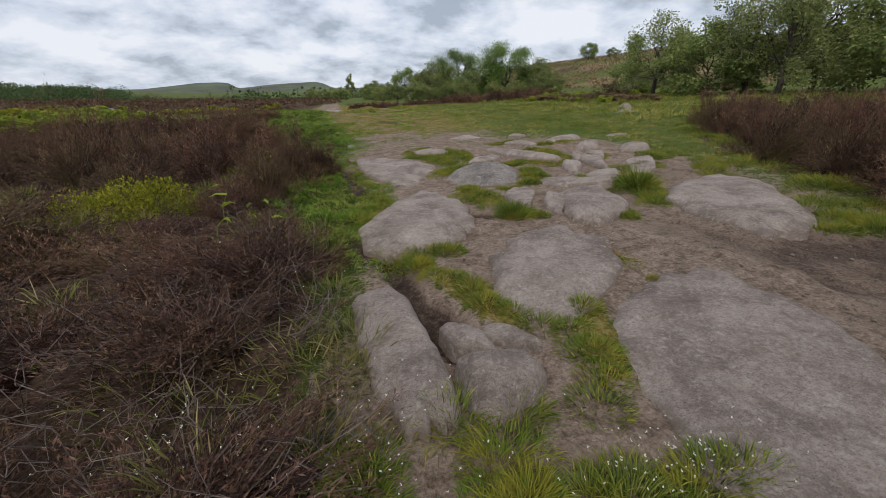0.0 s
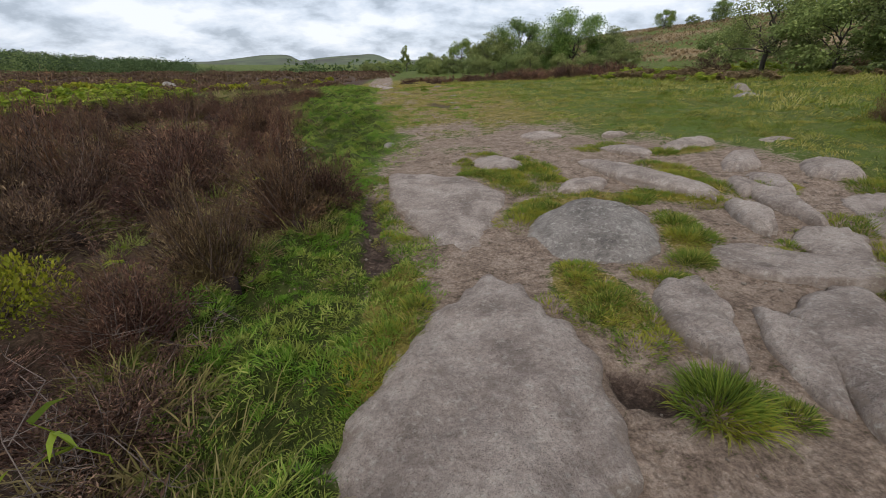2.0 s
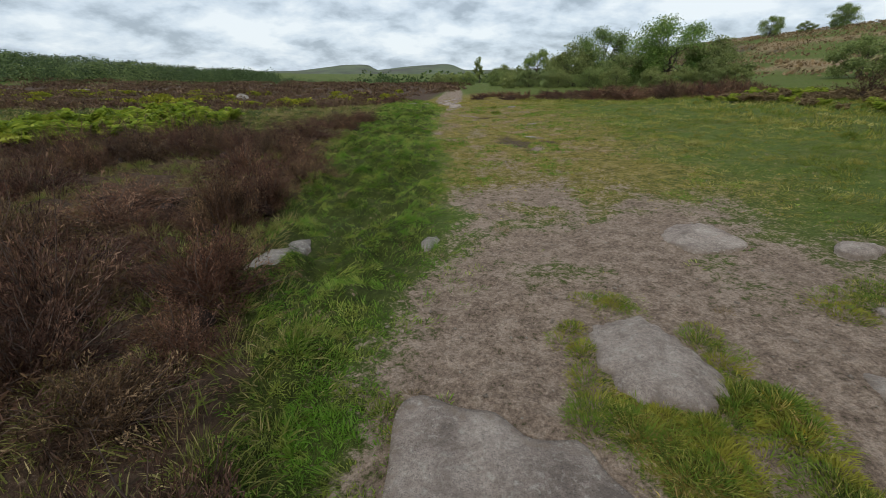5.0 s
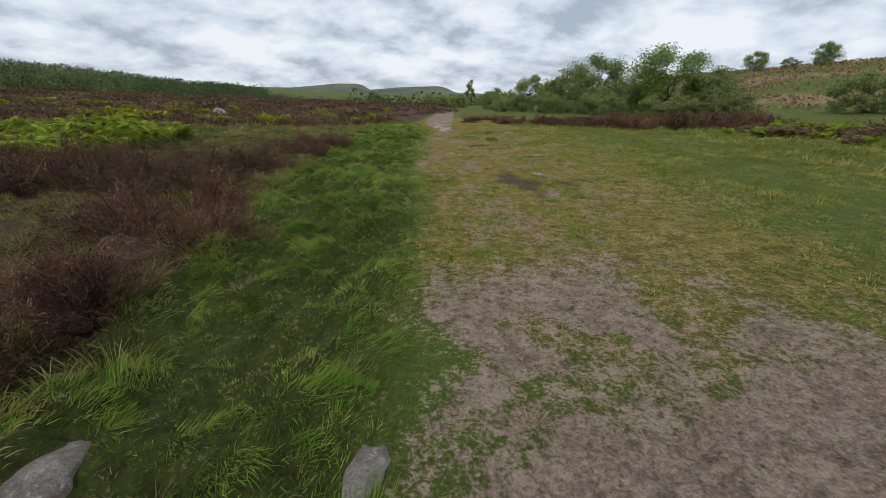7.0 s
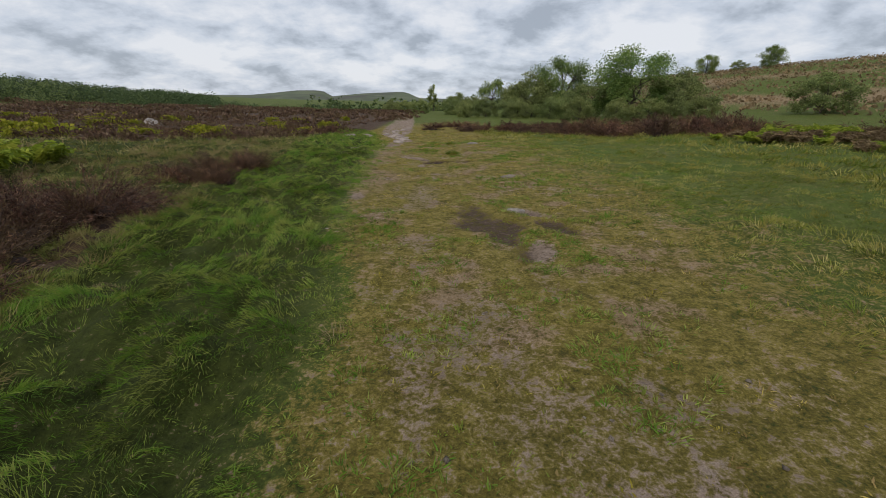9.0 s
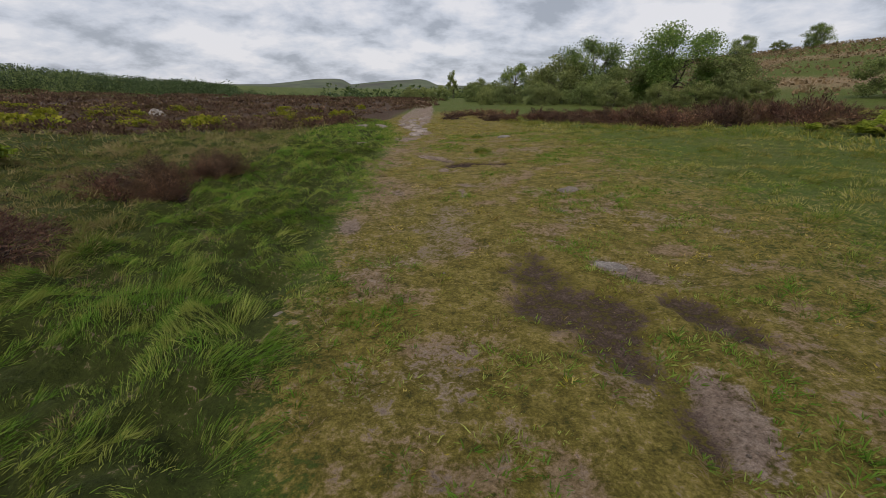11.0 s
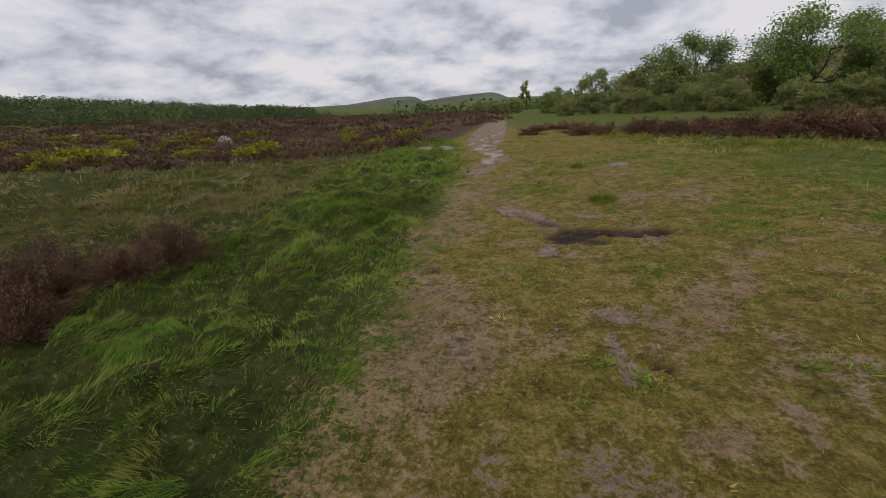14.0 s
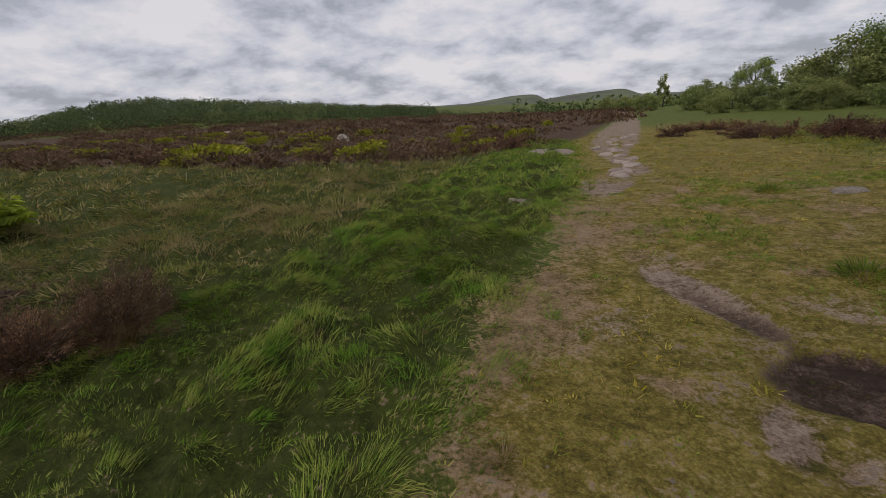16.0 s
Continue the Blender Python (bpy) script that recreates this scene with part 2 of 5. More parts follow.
def drift(x, y, size, seed=0):
    """Smooth random field between 0 and 1 with features of that size."""
    u, v = np.asarray(x, float) / size + 17.3 * seed + 1000, np.asarray(y, float) / size + 9.1 * seed + 1000
    i, j = np.floor(u).astype(int), np.floor(v).astype(int)
    f, g = u - i, v - j
    f, g = f * f * (3 - 2 * f), g * g * (3 - 2 * g)
    a, b = TABLE[i & 255, j & 255], TABLE[(i + 1) & 255, j & 255]
    c, d = TABLE[i & 255, (j + 1) & 255], TABLE[(i + 1) & 255, (j + 1) & 255]
    return (a * (1 - f) + b * f) * (1 - g) + (c * (1 - f) + d * f) * g


def rough_field(x, y, size, seed=0):
    return 0.55 * drift(x, y, size, seed) + 0.3 * drift(x, y, size * 0.45, seed + 1) + 0.15 * drift(x, y, size * 0.2, seed + 2)


def step(v, low, high):
    s = np.clip((np.asarray(v, float) - low) / (high - low), 0, 1)
    return s * s * (3 - 2 * s)


def blob(x, y, cx, cy, length, width, angle):
    """0 at the middle of an oval, 1 on its rim."""
    c, s = math.cos(radians(angle)), math.sin(radians(angle))
    u, v = (x - cx) * c + (y - cy) * s, (y - cy) * c - (x - cx) * s
    return np.hypot(u / (length / 2), v / (width / 2))


def settle(x, y):
    """Plan of the rocky stretch, drawn a little large, brought to its true size."""
    return 0.928 * x - 0.006 * y + 0.09, 0.93 * y + 0.006 * x + 0.01


def stretch(y):
    """1 over the rocky stretch, 0 past it."""
    return 1 - step(y, 11.6, 15.5)


def drawn_y(y):
    return y + 0.075 * np.minimum(y, 11.6) * stretch(y)


def drawn_x(x, y):
    w = stretch(y)
    return (x - 0.09 * w + 0.0065 * y * w) / (1 - 0.072 * w)


def true_x(x, y):
    w = stretch(y)
    return x * (1 - 0.072 * w) + (0.09 - 0.0065 * y) * w


def heather_edge(y):
    return true_x(np.interp(drawn_y(y), [0, 2.7, 4, 5, 5.8, 6.9, 7.7, 10, 11.3, 12.5, 14.5, 16.4, 18, 19.5, 20.8, 26, 41], [-1.3, -1.45, -1.65, -2.0, -2.5, -2.5, -1.85, -2.1, -3.0, -3.4, -3.6, -4.1, -4.3, -4.5, -5.0, -5.1, -7.5]), y)


def path_edge(y):
    return true_x(np.interp(drawn_y(y), [0, 3.9, 4.3, 7, 8.5, 10.5, 12, 14, 17, 20, 25, 30, 31.5, 46],
                     [-1.5, -1.45, -1.1, -1.15, -1.45, -1.55, -1.15, -1.3, -1.55, -2.1, -2.35, -2.6, -3.0, -5.5]), y)


def bare_edge(y):
    return true_x(np.interp(drawn_y(y), [0, 5, 8, 10, 11.5, 12.5, 14, 14.9, 15.1], [4.4, 4.2, 4.8, 4.6, 3.9, 3.0, 2.6, 2.2, 2.2]), y)


def moor_edge(x):
    """Where the grass gives way to the open moor, as a y for every x."""
    return np.interp(x, [-60, -27, -14, -9, -7, -5], [33, 31, 35, 37, 41, 46])


def zones(x, y):
    """Shares of bare sand, short moss, dead grass, heather litter and wet peat."""
    wob = (rough_field(x, y, 0.9, 3) - 0.5) * 0.9
    dx, dy = drawn_x(x, y), drawn_y(y)
    left, right = path_edge(y) + wob * 0.9 + (drift(x, y, 2.2, 6) - 0.5) * 0.5, bare_edge(y) + wob * 1.5
    bare = step(x, left - 0.35, left + 0.5) * (1 - step(x, right - 0.9, right + 0.9))
    bare = bare * (1 - step(y, 12.6 + 2 * wob, 15.7 + 2 * wob) * 0.95)
    speckle = rough_field(x, y, 0.6, 11)
    bare = bare * (1 - 0.6 * step(speckle, 0.45, 0.75) * step(y, 8.5, 12))
    on_path = step(x, left - 0.4, left + 0.5) * (1 - step(x, 0.8 + 2 * wob, 5.5 + 2 * wob))
    worn = on_path * step(rough_field(x, y * 0.7, 0.5, 21), 0.48, 0.72) * step(y, 13.5, 15) * (1 - step(y, 26, 30)) * 0.42
    road = np.interp(y, [29, 31, 33, 35, 38, 42, 46, 60, 90], [-2.2, -2.2, -1.85, -2.15, -2.7, -3.0, -3.1, -3.6, -5.0])
    wide = np.interp(y, [28.5, 31, 33, 36, 39, 45, 60, 90], [0.0, 0.45, 0.4, 0.3, 0.6, 1.2, 1.2, 0.8])
    far = (1 - step(np.abs(x - road - 0.3 * wob), wide * 0.75, wide + 0.15)) * step(y, 28.5, 30.5) * (1 - step(y, 85, 100))
    far = far * (0.45 + 0.55 * step(rough_field(x, y, 1.1, 33), 0.35, 0.6))
    far = far * (1 - 0.9 * (np.abs(x - road - 0.15) < 0.22) * step(y, 36, 38) * (1 - step(y, 43, 46)))
    bare = np.maximum(np.maximum(bare, worn), far)
    seams = np.zeros_like(bare)
    for cx, cy, length, width, angle in ((0.95, 8.1, 1.7, 0.6, 8), (0.35, 9.4, 1.2, 0.55, 105), (0.3, 6.15, 0.9, 0.5, 100), (1.45, 6.95, 1.2, 0.4, 72),
                                         (0.0, 2.6, 1.0, 0.34, 70), (-0.56, 3.3, 1.1, 0.3, 108), (2.65, 8.8, 1.7, 0.5, 85), (-1.12, 6.0, 1.8, 0.4, 85),
                                         (1.9, 8.1, 1.2, 0.45, 160), (0.6, 4.0, 1.2, 0.2, 115), (3.6, 10.2, 1.2, 0.5, 10), (0.9, 9.75, 0.7, 0.5, 120)):
        seams = np.maximum(seams, 1 - step(blob(dx, dy, cx, cy, length, width, angle) + wob * 0.6, 0.7, 1.25))
    bare = bare * (1 - 0.9 * seams)
    for cx, cy, length, width, angle in ((-0.40, 22.78, 0.40, 0.24, 150), (-0.47, 22.2, 0.75, 0.14, 95), (-1.05, 25.7, 1.5, 0.45, 127), (-1.5, 22.3, 0.5, 0.22, 110),
                                         (0.9, 19.15, 0.8, 0.35, 130), (-1.9, 20.6, 0.7, 0.3, 100), (-0.8, 24.2, 0.5, 0.2, 90), (0.75, 17.4, 0.9, 0.4, 80)):
        bare = np.maximum(bare, 0.9 * (1 - step(blob(x, y, cx, cy, length, width, angle) + wob * 0.5, 0.6, 1.2)))
    moss = on_path * step(y, 10, 14.5) * (1 - step(y, 45, 60))
    moss = np.maximum(moss, 0.9 * seams)
    tan = 0.9 * step(x, left - 0.4, left + 0.2) * (1 - step(x, left + 0.2, left + 1.05 + wob)) * step(y, 18.5, 22) * (1 - step(y, 28, 30))
    tan = np.maximum(tan, 0.8 * on_path * step(rough_field(x, y, 0.4, 31), 0.42, 0.75) * step(y, 14, 16) * (1 - step(y, 30, 34)))
    tan = tan * (0.55 + 0.45 * step(rough_field(x, y, 0.6, 35), 0.35, 0.6))
    peat = np.zeros_like(bare)
    ragged = rough_field(x, y, 0.4, 29) - 0.5
    for cx, cy, length, width, angle in ((0.14, 19.1, 0.9, 0.6, 150), (0.34, 18.45, 2.1, 0.72, 106), (-0.25, 22.13, 0.24, 0.15, 160), (1.15, 18.4, 0.9, 0.3, 115), (-0.12, 24.85, 1.35, 0.42, 175), (-0.75, 25.3, 0.9, 0.3, 130),
                                         (-0.45, 24.6, 0.8, 0.5, 140), (-0.95, 3.35, 1.7, 0.28, 100), (-1.15, 4.55, 0.6, 0.4, 80),
                                         (-1.34, 7.7, 2.2, 0.34, 96), (0.12, 5.3, 0.5, 0.25, 120)):
        wet = 0.66 if 17 < cy < 20 or 25 < cy < 26 else 1.25 if 24.7 < cy < 25 else 1.0
        peat = np.maximum(peat, wet * (1 - step(blob(dx, dy, cx, cy, length, width, angle) + wob * 0.6 + ragged * 1.8, 0.5, 1.2)))
    peat = np.maximum(peat, 0.62 * step(rough_field(x, y * 0.6, 0.7, 25), 0.4, 0.75) * bare * step(x, 0.9, 2.0) * (1 - step(y, 4.5, 7)))
    peat = np.maximum(peat, 0.5 * worn * step(rough_field(x, y, 0.35, 37), 0.3, 0.55))
    heath = (1 - step(x, heather_edge(y) - 0.35, heather_edge(y) + wob * 0.6)) * (1 - step(y, 20.0, 21.5))
    heath = np.maximum(heath, step(y, moor_edge(x) - 1, moor_edge(x) + 3) * (1 - step(x, -6, -4)))
    heath = np.maximum(heath, 1 - step(blob(dx, dy, 8.5, 6.5, 13, 6.5, 58) + wob * 0.2, 0.85, 1.05))
    heath = heath * (1 - step(np.hypot(x, y), 105, 135))
    slope = step(x, 34, 46)
    tan = np.maximum(tan, 0.8 * slope * step(rough_field(x, y * 0.5, 12, 27), 0.46, 0.66))
    heath = np.maximum(heath, slope * step(x + 20 * wob, 98, 112))
    heath = np.maximum(heath, 0.75 * slope * step(rough_field(x, y * 0.5, 11, 28), 0.58, 0.7))
    return bare, moss, tan, heath, peat


def land(x, y):
    """Height of the ground."""
    x, y = np.asarray(x, float), np.asarray(y, float)
    z = 0.0437 * np.clip(x, -11, 24)
    z = z - 0.55 * step(y, 27, 46)
    z = z + 14.0 * step(x, 22, 118) * (1 - 0.9 * step(y, 260, 700))
    far = np.hypot(x, y)
    turn = np.degrees(np.arctan2(-x, y))
    wood = np.interp(turn, [15, 19, 29, 35, 45, 53, 58, 63, 68, 110], [-5.5, -5, -2.4, -0.4, 2.6, 4.8, 3.8, -1.0, -4, -5])
    z = z + (wood + 0.5) * step(far, 110, 210) * step(turn, 8, 22) * (1 - step(turn, 120, 150))
    z = z - 5 * step(far, 90, 260) * (1 - step(np.abs(turn), 8, 24))
    z = z + (rough_field(x, y, 9, 41) - 0.5) * 0.5 * step(far, 14, 60)
    return z


def relief(x, y):
    """The ground with its hummocks, ruts and hollows."""
    x, y = np.asarray(x, float), np.asarray(y, float)
    z = land(x, y)
    bare, moss, tan, heath, peat = zones(x, y)
    near = 1 - step(np.hypot(x, y - 15), 30, 60)
    lush = step(path_edge(y) - x, -0.1, 0.5)
    z = z + near * (0.035 * (rough_field(x, y, 0.5, 51) - 0.5) + (0.04 * (rough_field(x, y, 0.26, 54) - 0.5) + 0.028 * (drift(x, y, 0.11, 57) - 0.5)) * bare + lush * (0.42 * (rough_field(x, y, 0.62, 52) - 0.45) + 0.11 * (step(rough_field(x, y, 0.34, 58), 0.38, 0.62) - 0.5)) - 0.025 * np.clip(bare, 0, 1))
    z = z + near * 0.24 * (rough_field(x, y, 0.9, 53) - 0.5) * step(x, 1.8, 4)
    return z - 0.085 * np.clip(peat, 0, 1) * near


# ---- mesh helpers ----
def mesh_of(name, verts, faces, material, smooth=False, **attributes):
    """A mesh from an array of points and an array of faces that all have as many corners."""
    verts, faces = np.asarray(verts, np.float32).reshape(-1, 3), np.asarray(faces, np.int32)
    me = bpy.data.meshes.new(name)
    me.vertices.add(len(verts))
    me.vertices.foreach_set("co", verts.ravel())
    me.loops.add(faces.size)
    me.loops.foreach_set("vertex_index", faces.ravel())
    me.polygons.add(len(faces))
    me.polygons.foreach_set("loop_start", np.arange(0, faces.size, faces.shape[1], dtype=np.int32))
    me.polygons.foreach_set("use_smooth", np.full(len(faces), smooth))
    for key, values in attributes.items():
        me.attributes.new(key, "FLOAT", "POINT").data.foreach_set("value", np.asarray(values, np.float32))
    me.update(calc_edges=True)
    me.materials.append(material)
    return me


def thing(name, x, y, z=None, label="", category="", group=""):
    ob = new(name)
    ob.matrix_basis = pose(x, y, float(relief(x, y)) if z is None else z)
    return tagged(ob, label, category, group)


def part(name, me, parent, label=""):
    ob = new(name, me)
    ob.parent = parent
    return tagged(ob, label)


def joined(*pieces):
    """Several (points, faces, tints) as one."""
    verts, faces, tints, base = [], [], [], 0
    for v, f, t in pieces:
        verts.append(v.reshape(-1, 3)), faces.append(f + base), tints.append(t)
        base += len(verts[-1])
    return np.concatenate(verts), np.concatenate(faces), np.concatenate(tints)


def blades(root, aim, length, width, droop, gen, bend=True):
    """Grass blades or sprigs: root points, unit directions, lengths, widths and how far the tips sink."""
    n = len(root)
    side = np.cross(aim, gen.normal(size=(n, 3)))
    side /= np.linalg.norm(side, axis=1)[:, None] + 1e-9
    half = side * (width / 2)[:, None]
    mid = root + aim * (length * 0.55)[:, None]
    tip = root + aim * length[:, None]
    tip[:, 2] -= droop
    tint = np.clip(gen.normal(0.45, 0.27, n), 0, 1)
    k = np.arange(n)[:, None]
    if bend:
        mid[:, 2] -= droop * 0.15
        v = np.stack([root - half, root + half, mid + half * 0.8, mid - half * 0.8, tip], 1)
        f = np.concatenate([5 * k + [0, 1, 2], 5 * k + [0, 2, 3], 5 * k + [3, 2, 4]])
        return v.reshape(-1, 3), f, np.repeat(tint, 5)
    v = np.stack([root, mid + half, tip, mid - half], 1)
    f = np.concatenate([4 * k + [0, 1, 2], 4 * k + [0, 2, 3]])
    return v.reshape(-1, 3), f, np.repeat(tint, 4)


def unit(v):
    return v / (np.linalg.norm(v, axis=-1, keepdims=True) + 1e-9)


def tube(points, radii, sides=5):
    """A tapered tube along points."""
    points, radii = np.asarray(points, float), np.asarray(radii, float)
    along = unit(np.gradient(points, axis=0))
    a = unit(np.cross(along, np.where(np.abs(along[:, 2:3]) > 0.9, [[1.0, 0, 0]], [[0, 0, 1.0]])))
    b = np.cross(along, a)
    w = np.linspace(0, 2 * np.pi, sides, endpoint=False)
    ring = points[:, None] + radii[:, None, None] * (a[:, None] * np.cos(w)[None, :, None] + b[:, None] * np.sin(w)[None, :, None])
    n = len(points)
    i, j = np.meshgrid(np.arange(n - 1), np.arange(sides), indexing="ij")
    i, j = i.ravel(), j.ravel()
    k = (j + 1) % sides
    f = np.stack([i * sides + j, i * sides + k, (i + 1) * sides + k, (i + 1) * sides + j], 1)
    return ring.reshape(-1, 3), f, np.zeros(n * sides)


def bent(a, b, gen, wander, steps=5):
    t = np.linspace(0, 1, steps)[:, None]
    off = gen.normal(size=(steps, 3)) * wander * np.sin(t * np.pi)
    return np.asarray(a) * (1 - t) + np.asarray(b) * t + off


# ---- ground ----
def graded(low, high, fine_low, fine_high, pitch, growth):
    mid = list(np.arange(fine_low, fine_high, pitch))
    up, d = [mid[-1]], pitch
    while up[-1] < high:
        d *= growth
        up.append(up[-1] + d)
    down, d = [mid[0]], pitch
    while down[-1] > low:
        d *= growth
        down.append(down[-1] - d)
    return np.array(down[:0:-1] + mid + up[1:])


def build_ground():
    xs, ys = graded(-2600, 2600, -4.5, 5.0, 0.065, 1.09), graded(-900, 2900, 0.5, 30.0, 0.07, 1.08)
    x, y = np.meshgrid(xs, ys, indexing="ij")
    z = relief(x, y)
    bare, moss, tan, heath, peat = zones(x, y)
    i, j = np.meshgrid(np.arange(len(xs) - 1), np.arange(len(ys) - 1), indexing="ij")
    a = (i * len(ys) + j).ravel()
    faces = np.stack([a, a + len(ys), a + len(ys) + 1, a + 1], 1)
    # where long grass stands and the ground takes its painted gap shade
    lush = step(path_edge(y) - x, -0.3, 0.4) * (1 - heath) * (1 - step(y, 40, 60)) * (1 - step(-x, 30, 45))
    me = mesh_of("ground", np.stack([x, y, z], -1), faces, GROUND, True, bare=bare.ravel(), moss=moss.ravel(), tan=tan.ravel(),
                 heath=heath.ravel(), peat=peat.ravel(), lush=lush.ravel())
    tagged(new("ground", me), "uneven moorland ground of sandy soil, moss and turf", "ground", kind="structure")


build_ground()


def build_far_hills():
    turn = np.linspace(-95, 100, 391)
    rise = np.interp(turn, [-95, -30, -10, -3, 1.8, 3.2, 4.2, 9, 12.6, 13.4, 14.2, 16.6, 19, 22, 30, 100],
                     [0.5, 0.4, 0.3, 0.15, 0.15, 0.75, 0.86, 0.52, 0.10, 0.62, 0.74, 0.66, 0.36, 0.0, -0.1, 0.0])
    rise = rise + 0.05 * (rough_field(turn, turn * 0, 3, 61) - 0.5)
    verts = []
    for far, share in ((1100, -0.5), (1300, 0.35), (1450, 0.8), (1500, 1.0), (1700, 0.95), (1900, -0.5)):
        a = np.radians(turn)
        top = 1.5 + 1500 * np.tan(np.radians(rise))
        z = np.where(share > 0, -8 + (top + 8) * share, -30) + (rough_field(turn, turn * 0 + far, 1.2, 62) - 0.5) * 3 * (share < 1)
        verts.append(np.stack([-np.sin(a) * far, np.cos(a) * far, z], -1))
    n = len(turn)
    i, j = np.meshgrid(np.arange(5), np.arange(n - 1), indexing="ij")
    a = (i * n + j).ravel()
    me = mesh_of("backdrop_hills", np.concatenate(verts), np.stack([a, a + 1, a + n + 1, a + n], 1), HILL, True)
    tagged(new("backdrop_hills", me), "distant flat-topped green moorland hills", "hills", kind="structure")


build_far_hills()

# ---- rocks ----
ROCKS = []


def rock(name, x, y, length, width, angle, high, material, label, seed, taper=0.0, square=2.6, flat=5.0, tilt=(0, 0), group="rocks in the path", wobble=0.17):
    """A half-buried rock: an uneven rounded slab with a worn, gently domed top."""
    if group in ("rocks in the path", "meadow stones"):
        x, y = settle(x, y)
        length, width, high = 0.93 * length, 0.93 * width, 0.93 * high
    gen = np.random.default_rng(seed)
    seg, rings = (104, 30) if length > 0.8 and y < 13 else (48, 15)
    w = np.linspace(0, 2 * np.pi, seg, endpoint=False)
    sides = gen.integers(6, 9)
    cuts = (np.arange(sides) + gen.uniform(-0.28, 0.28, sides)) * 2 * np.pi / sides
    rim = (np.clip(np.cos(w[:, None] - cuts) / gen.uniform(0.84, 1.08, sides), 0, None) ** (square * 3.4)).sum(1) ** (-1 / (square * 3.4))
    for k in range(3, 26):
        rim = rim * (1 + gen.normal(0, 0.45 * wobble / k ** 0.8) * np.cos(k * w + gen.uniform(0, 6.28)))
    r = np.linspace(0.0, 1, rings)[1:] ** 0.75 * 1.1
    u = r[:, None] * rim * np.cos(w) * length / 2
    v = r[:, None] * rim * np.sin(w) * width / 2
    v = v * (1 + taper * u / (length / 2))
    c, s = math.cos(radians(angle)), math.sin(radians(angle))
    px, py = u * c - v * s, u * s + v * c
    base = float(land(x, y))
    shape = 1 - (r[:, None] / 1.0) ** flat * 1.0
    lumps = (rough_field(px * 1.0 + x, py + y, 0.55, seed % 90) - 0.5) * 0.35 * high + (rough_field(px + x, py + y, 0.13, seed % 90 + 5) - 0.5) * 0.022
    lumps = lumps + 0.018 * (step(rough_field(px + x, py * 0.6 + y, 0.7, seed % 80 + 9), 0.5, 0.53) - 0.5) * (1 - step(r[:, None], 0.8, 1.0))
    pz = high * (0.25 + 0.75 * shape) - 0.25 * high + lumps * step(r[:, None], 0.0, 0.3) + (land(px + x, py + y) - base)
    lean = gen.normal(0, 0.03, 2) * (length < 3)
    pz = pz + (tilt[0] + lean[0]) * px + (tilt[1] + lean[1]) * py
    pz = np.where(r[:, None] > 1.02, pz - 0.14, pz)
    top = np.array([[0, 0, pz[0].mean()]])
    verts = np.concatenate([top, np.stack([px, py, pz], -1).reshape(-1, 3)])
    faces = []
    for k in range(seg):
        faces.append((0, 1 + k, 1 + (k + 1) % seg, 1 + (k + 1) % seg))
    i, j = np.meshgrid(np.arange(rings - 2), np.arange(seg), indexing="ij")
    i, j = i.ravel(), j.ravel()
    k = (j + 1) % seg
    quads = np.stack([1 + i * seg + j, 1 + (i + 1) * seg + j, 1 + (i + 1) * seg + k, 1 + i * seg + k], 1)
    tri = np.array(faces)[:, :3]
    allf = np.concatenate([tri, quads[:, [0, 1, 2]], quads[:, [0, 2, 3]]])
    edge = np.concatenate([[0], np.repeat(step(r, 0.78, 1.02), seg)])
    ob = new(name, mesh_of(name, verts, allf, material, True, rim=edge))
    ob.matrix_basis = pose(x, y, base)
    ROCKS.append((x, y, length, width, angle))
    return tagged(ob, label, "rock", group)


PATH_ROCK = "worn pink-grey gritstone slab sunk in sandy soil"
for k, (x, y, length, width, angle, high, taper) in enumerate((
        (-1.18, 2.93, 1.75, 0.44, 98, 0.09, 0.1), (-0.76, 2.78, 0.42, 0.20, 110, 0.09, 0.0),
        (0.10, 3.52, 1.65, 1.02, 60, 0.08, 0.42), (0.62, 2.18, 2.35, 1.25, 64, 0.07, 0.05),
        (-0.60, 5.40, 2.2, 1.22, 80, 0.11, -0.36), (1.50, 5.25, 1.75, 0.72, 58, 0.11, 0.0))):
    rock("flat_rock", x, y, length, width, angle, high, GRITSTONE, PATH_ROCK, 100 + k, taper)
for k, (x, y, length, width, angle, high, taper) in enumerate((
        (3.12, 4.85, 2.6, 1.3, 52, 0.10, -0.1), (2.14, 9.05, 2.4, 0.85, 102, 0.09, 0.1),
        (2.30, 7.22, 0.80, 0.32, 74, 0.12, 0.0), (4.46, 8.6, 1.30, 0.62, 55, 0.12, 0.0), (1.24, 8.67, 0.68, 0.45, 23, 0.08, 0.0))):
    rock("flat_rock", x, y, length, width, angle, high, GRITSTONE, PATH_ROCK, 127 + k, taper, 2.15, flat=6)
rock("flat_rock", -0.52, 8.30, 2.45, 1.2, 98, 0.05, GRITSTONE, PATH_ROCK, 195, 0.26, 3.2, 6.0, wobble=0.14)
rock("boulder", -0.70, 2.36, 0.55, 0.48, 80, 0.17, GRITSTONE, "small rounded grey boulder between grass tufts", 140, flat=3.2)
rock("boulder", 0.78, 7.28, 1.60, 1.16, 55, 0.19, GREYSTONE, "grey lichened boulder with a rounded top", 142, square=2.2, flat=2.8, wobble=0.10)
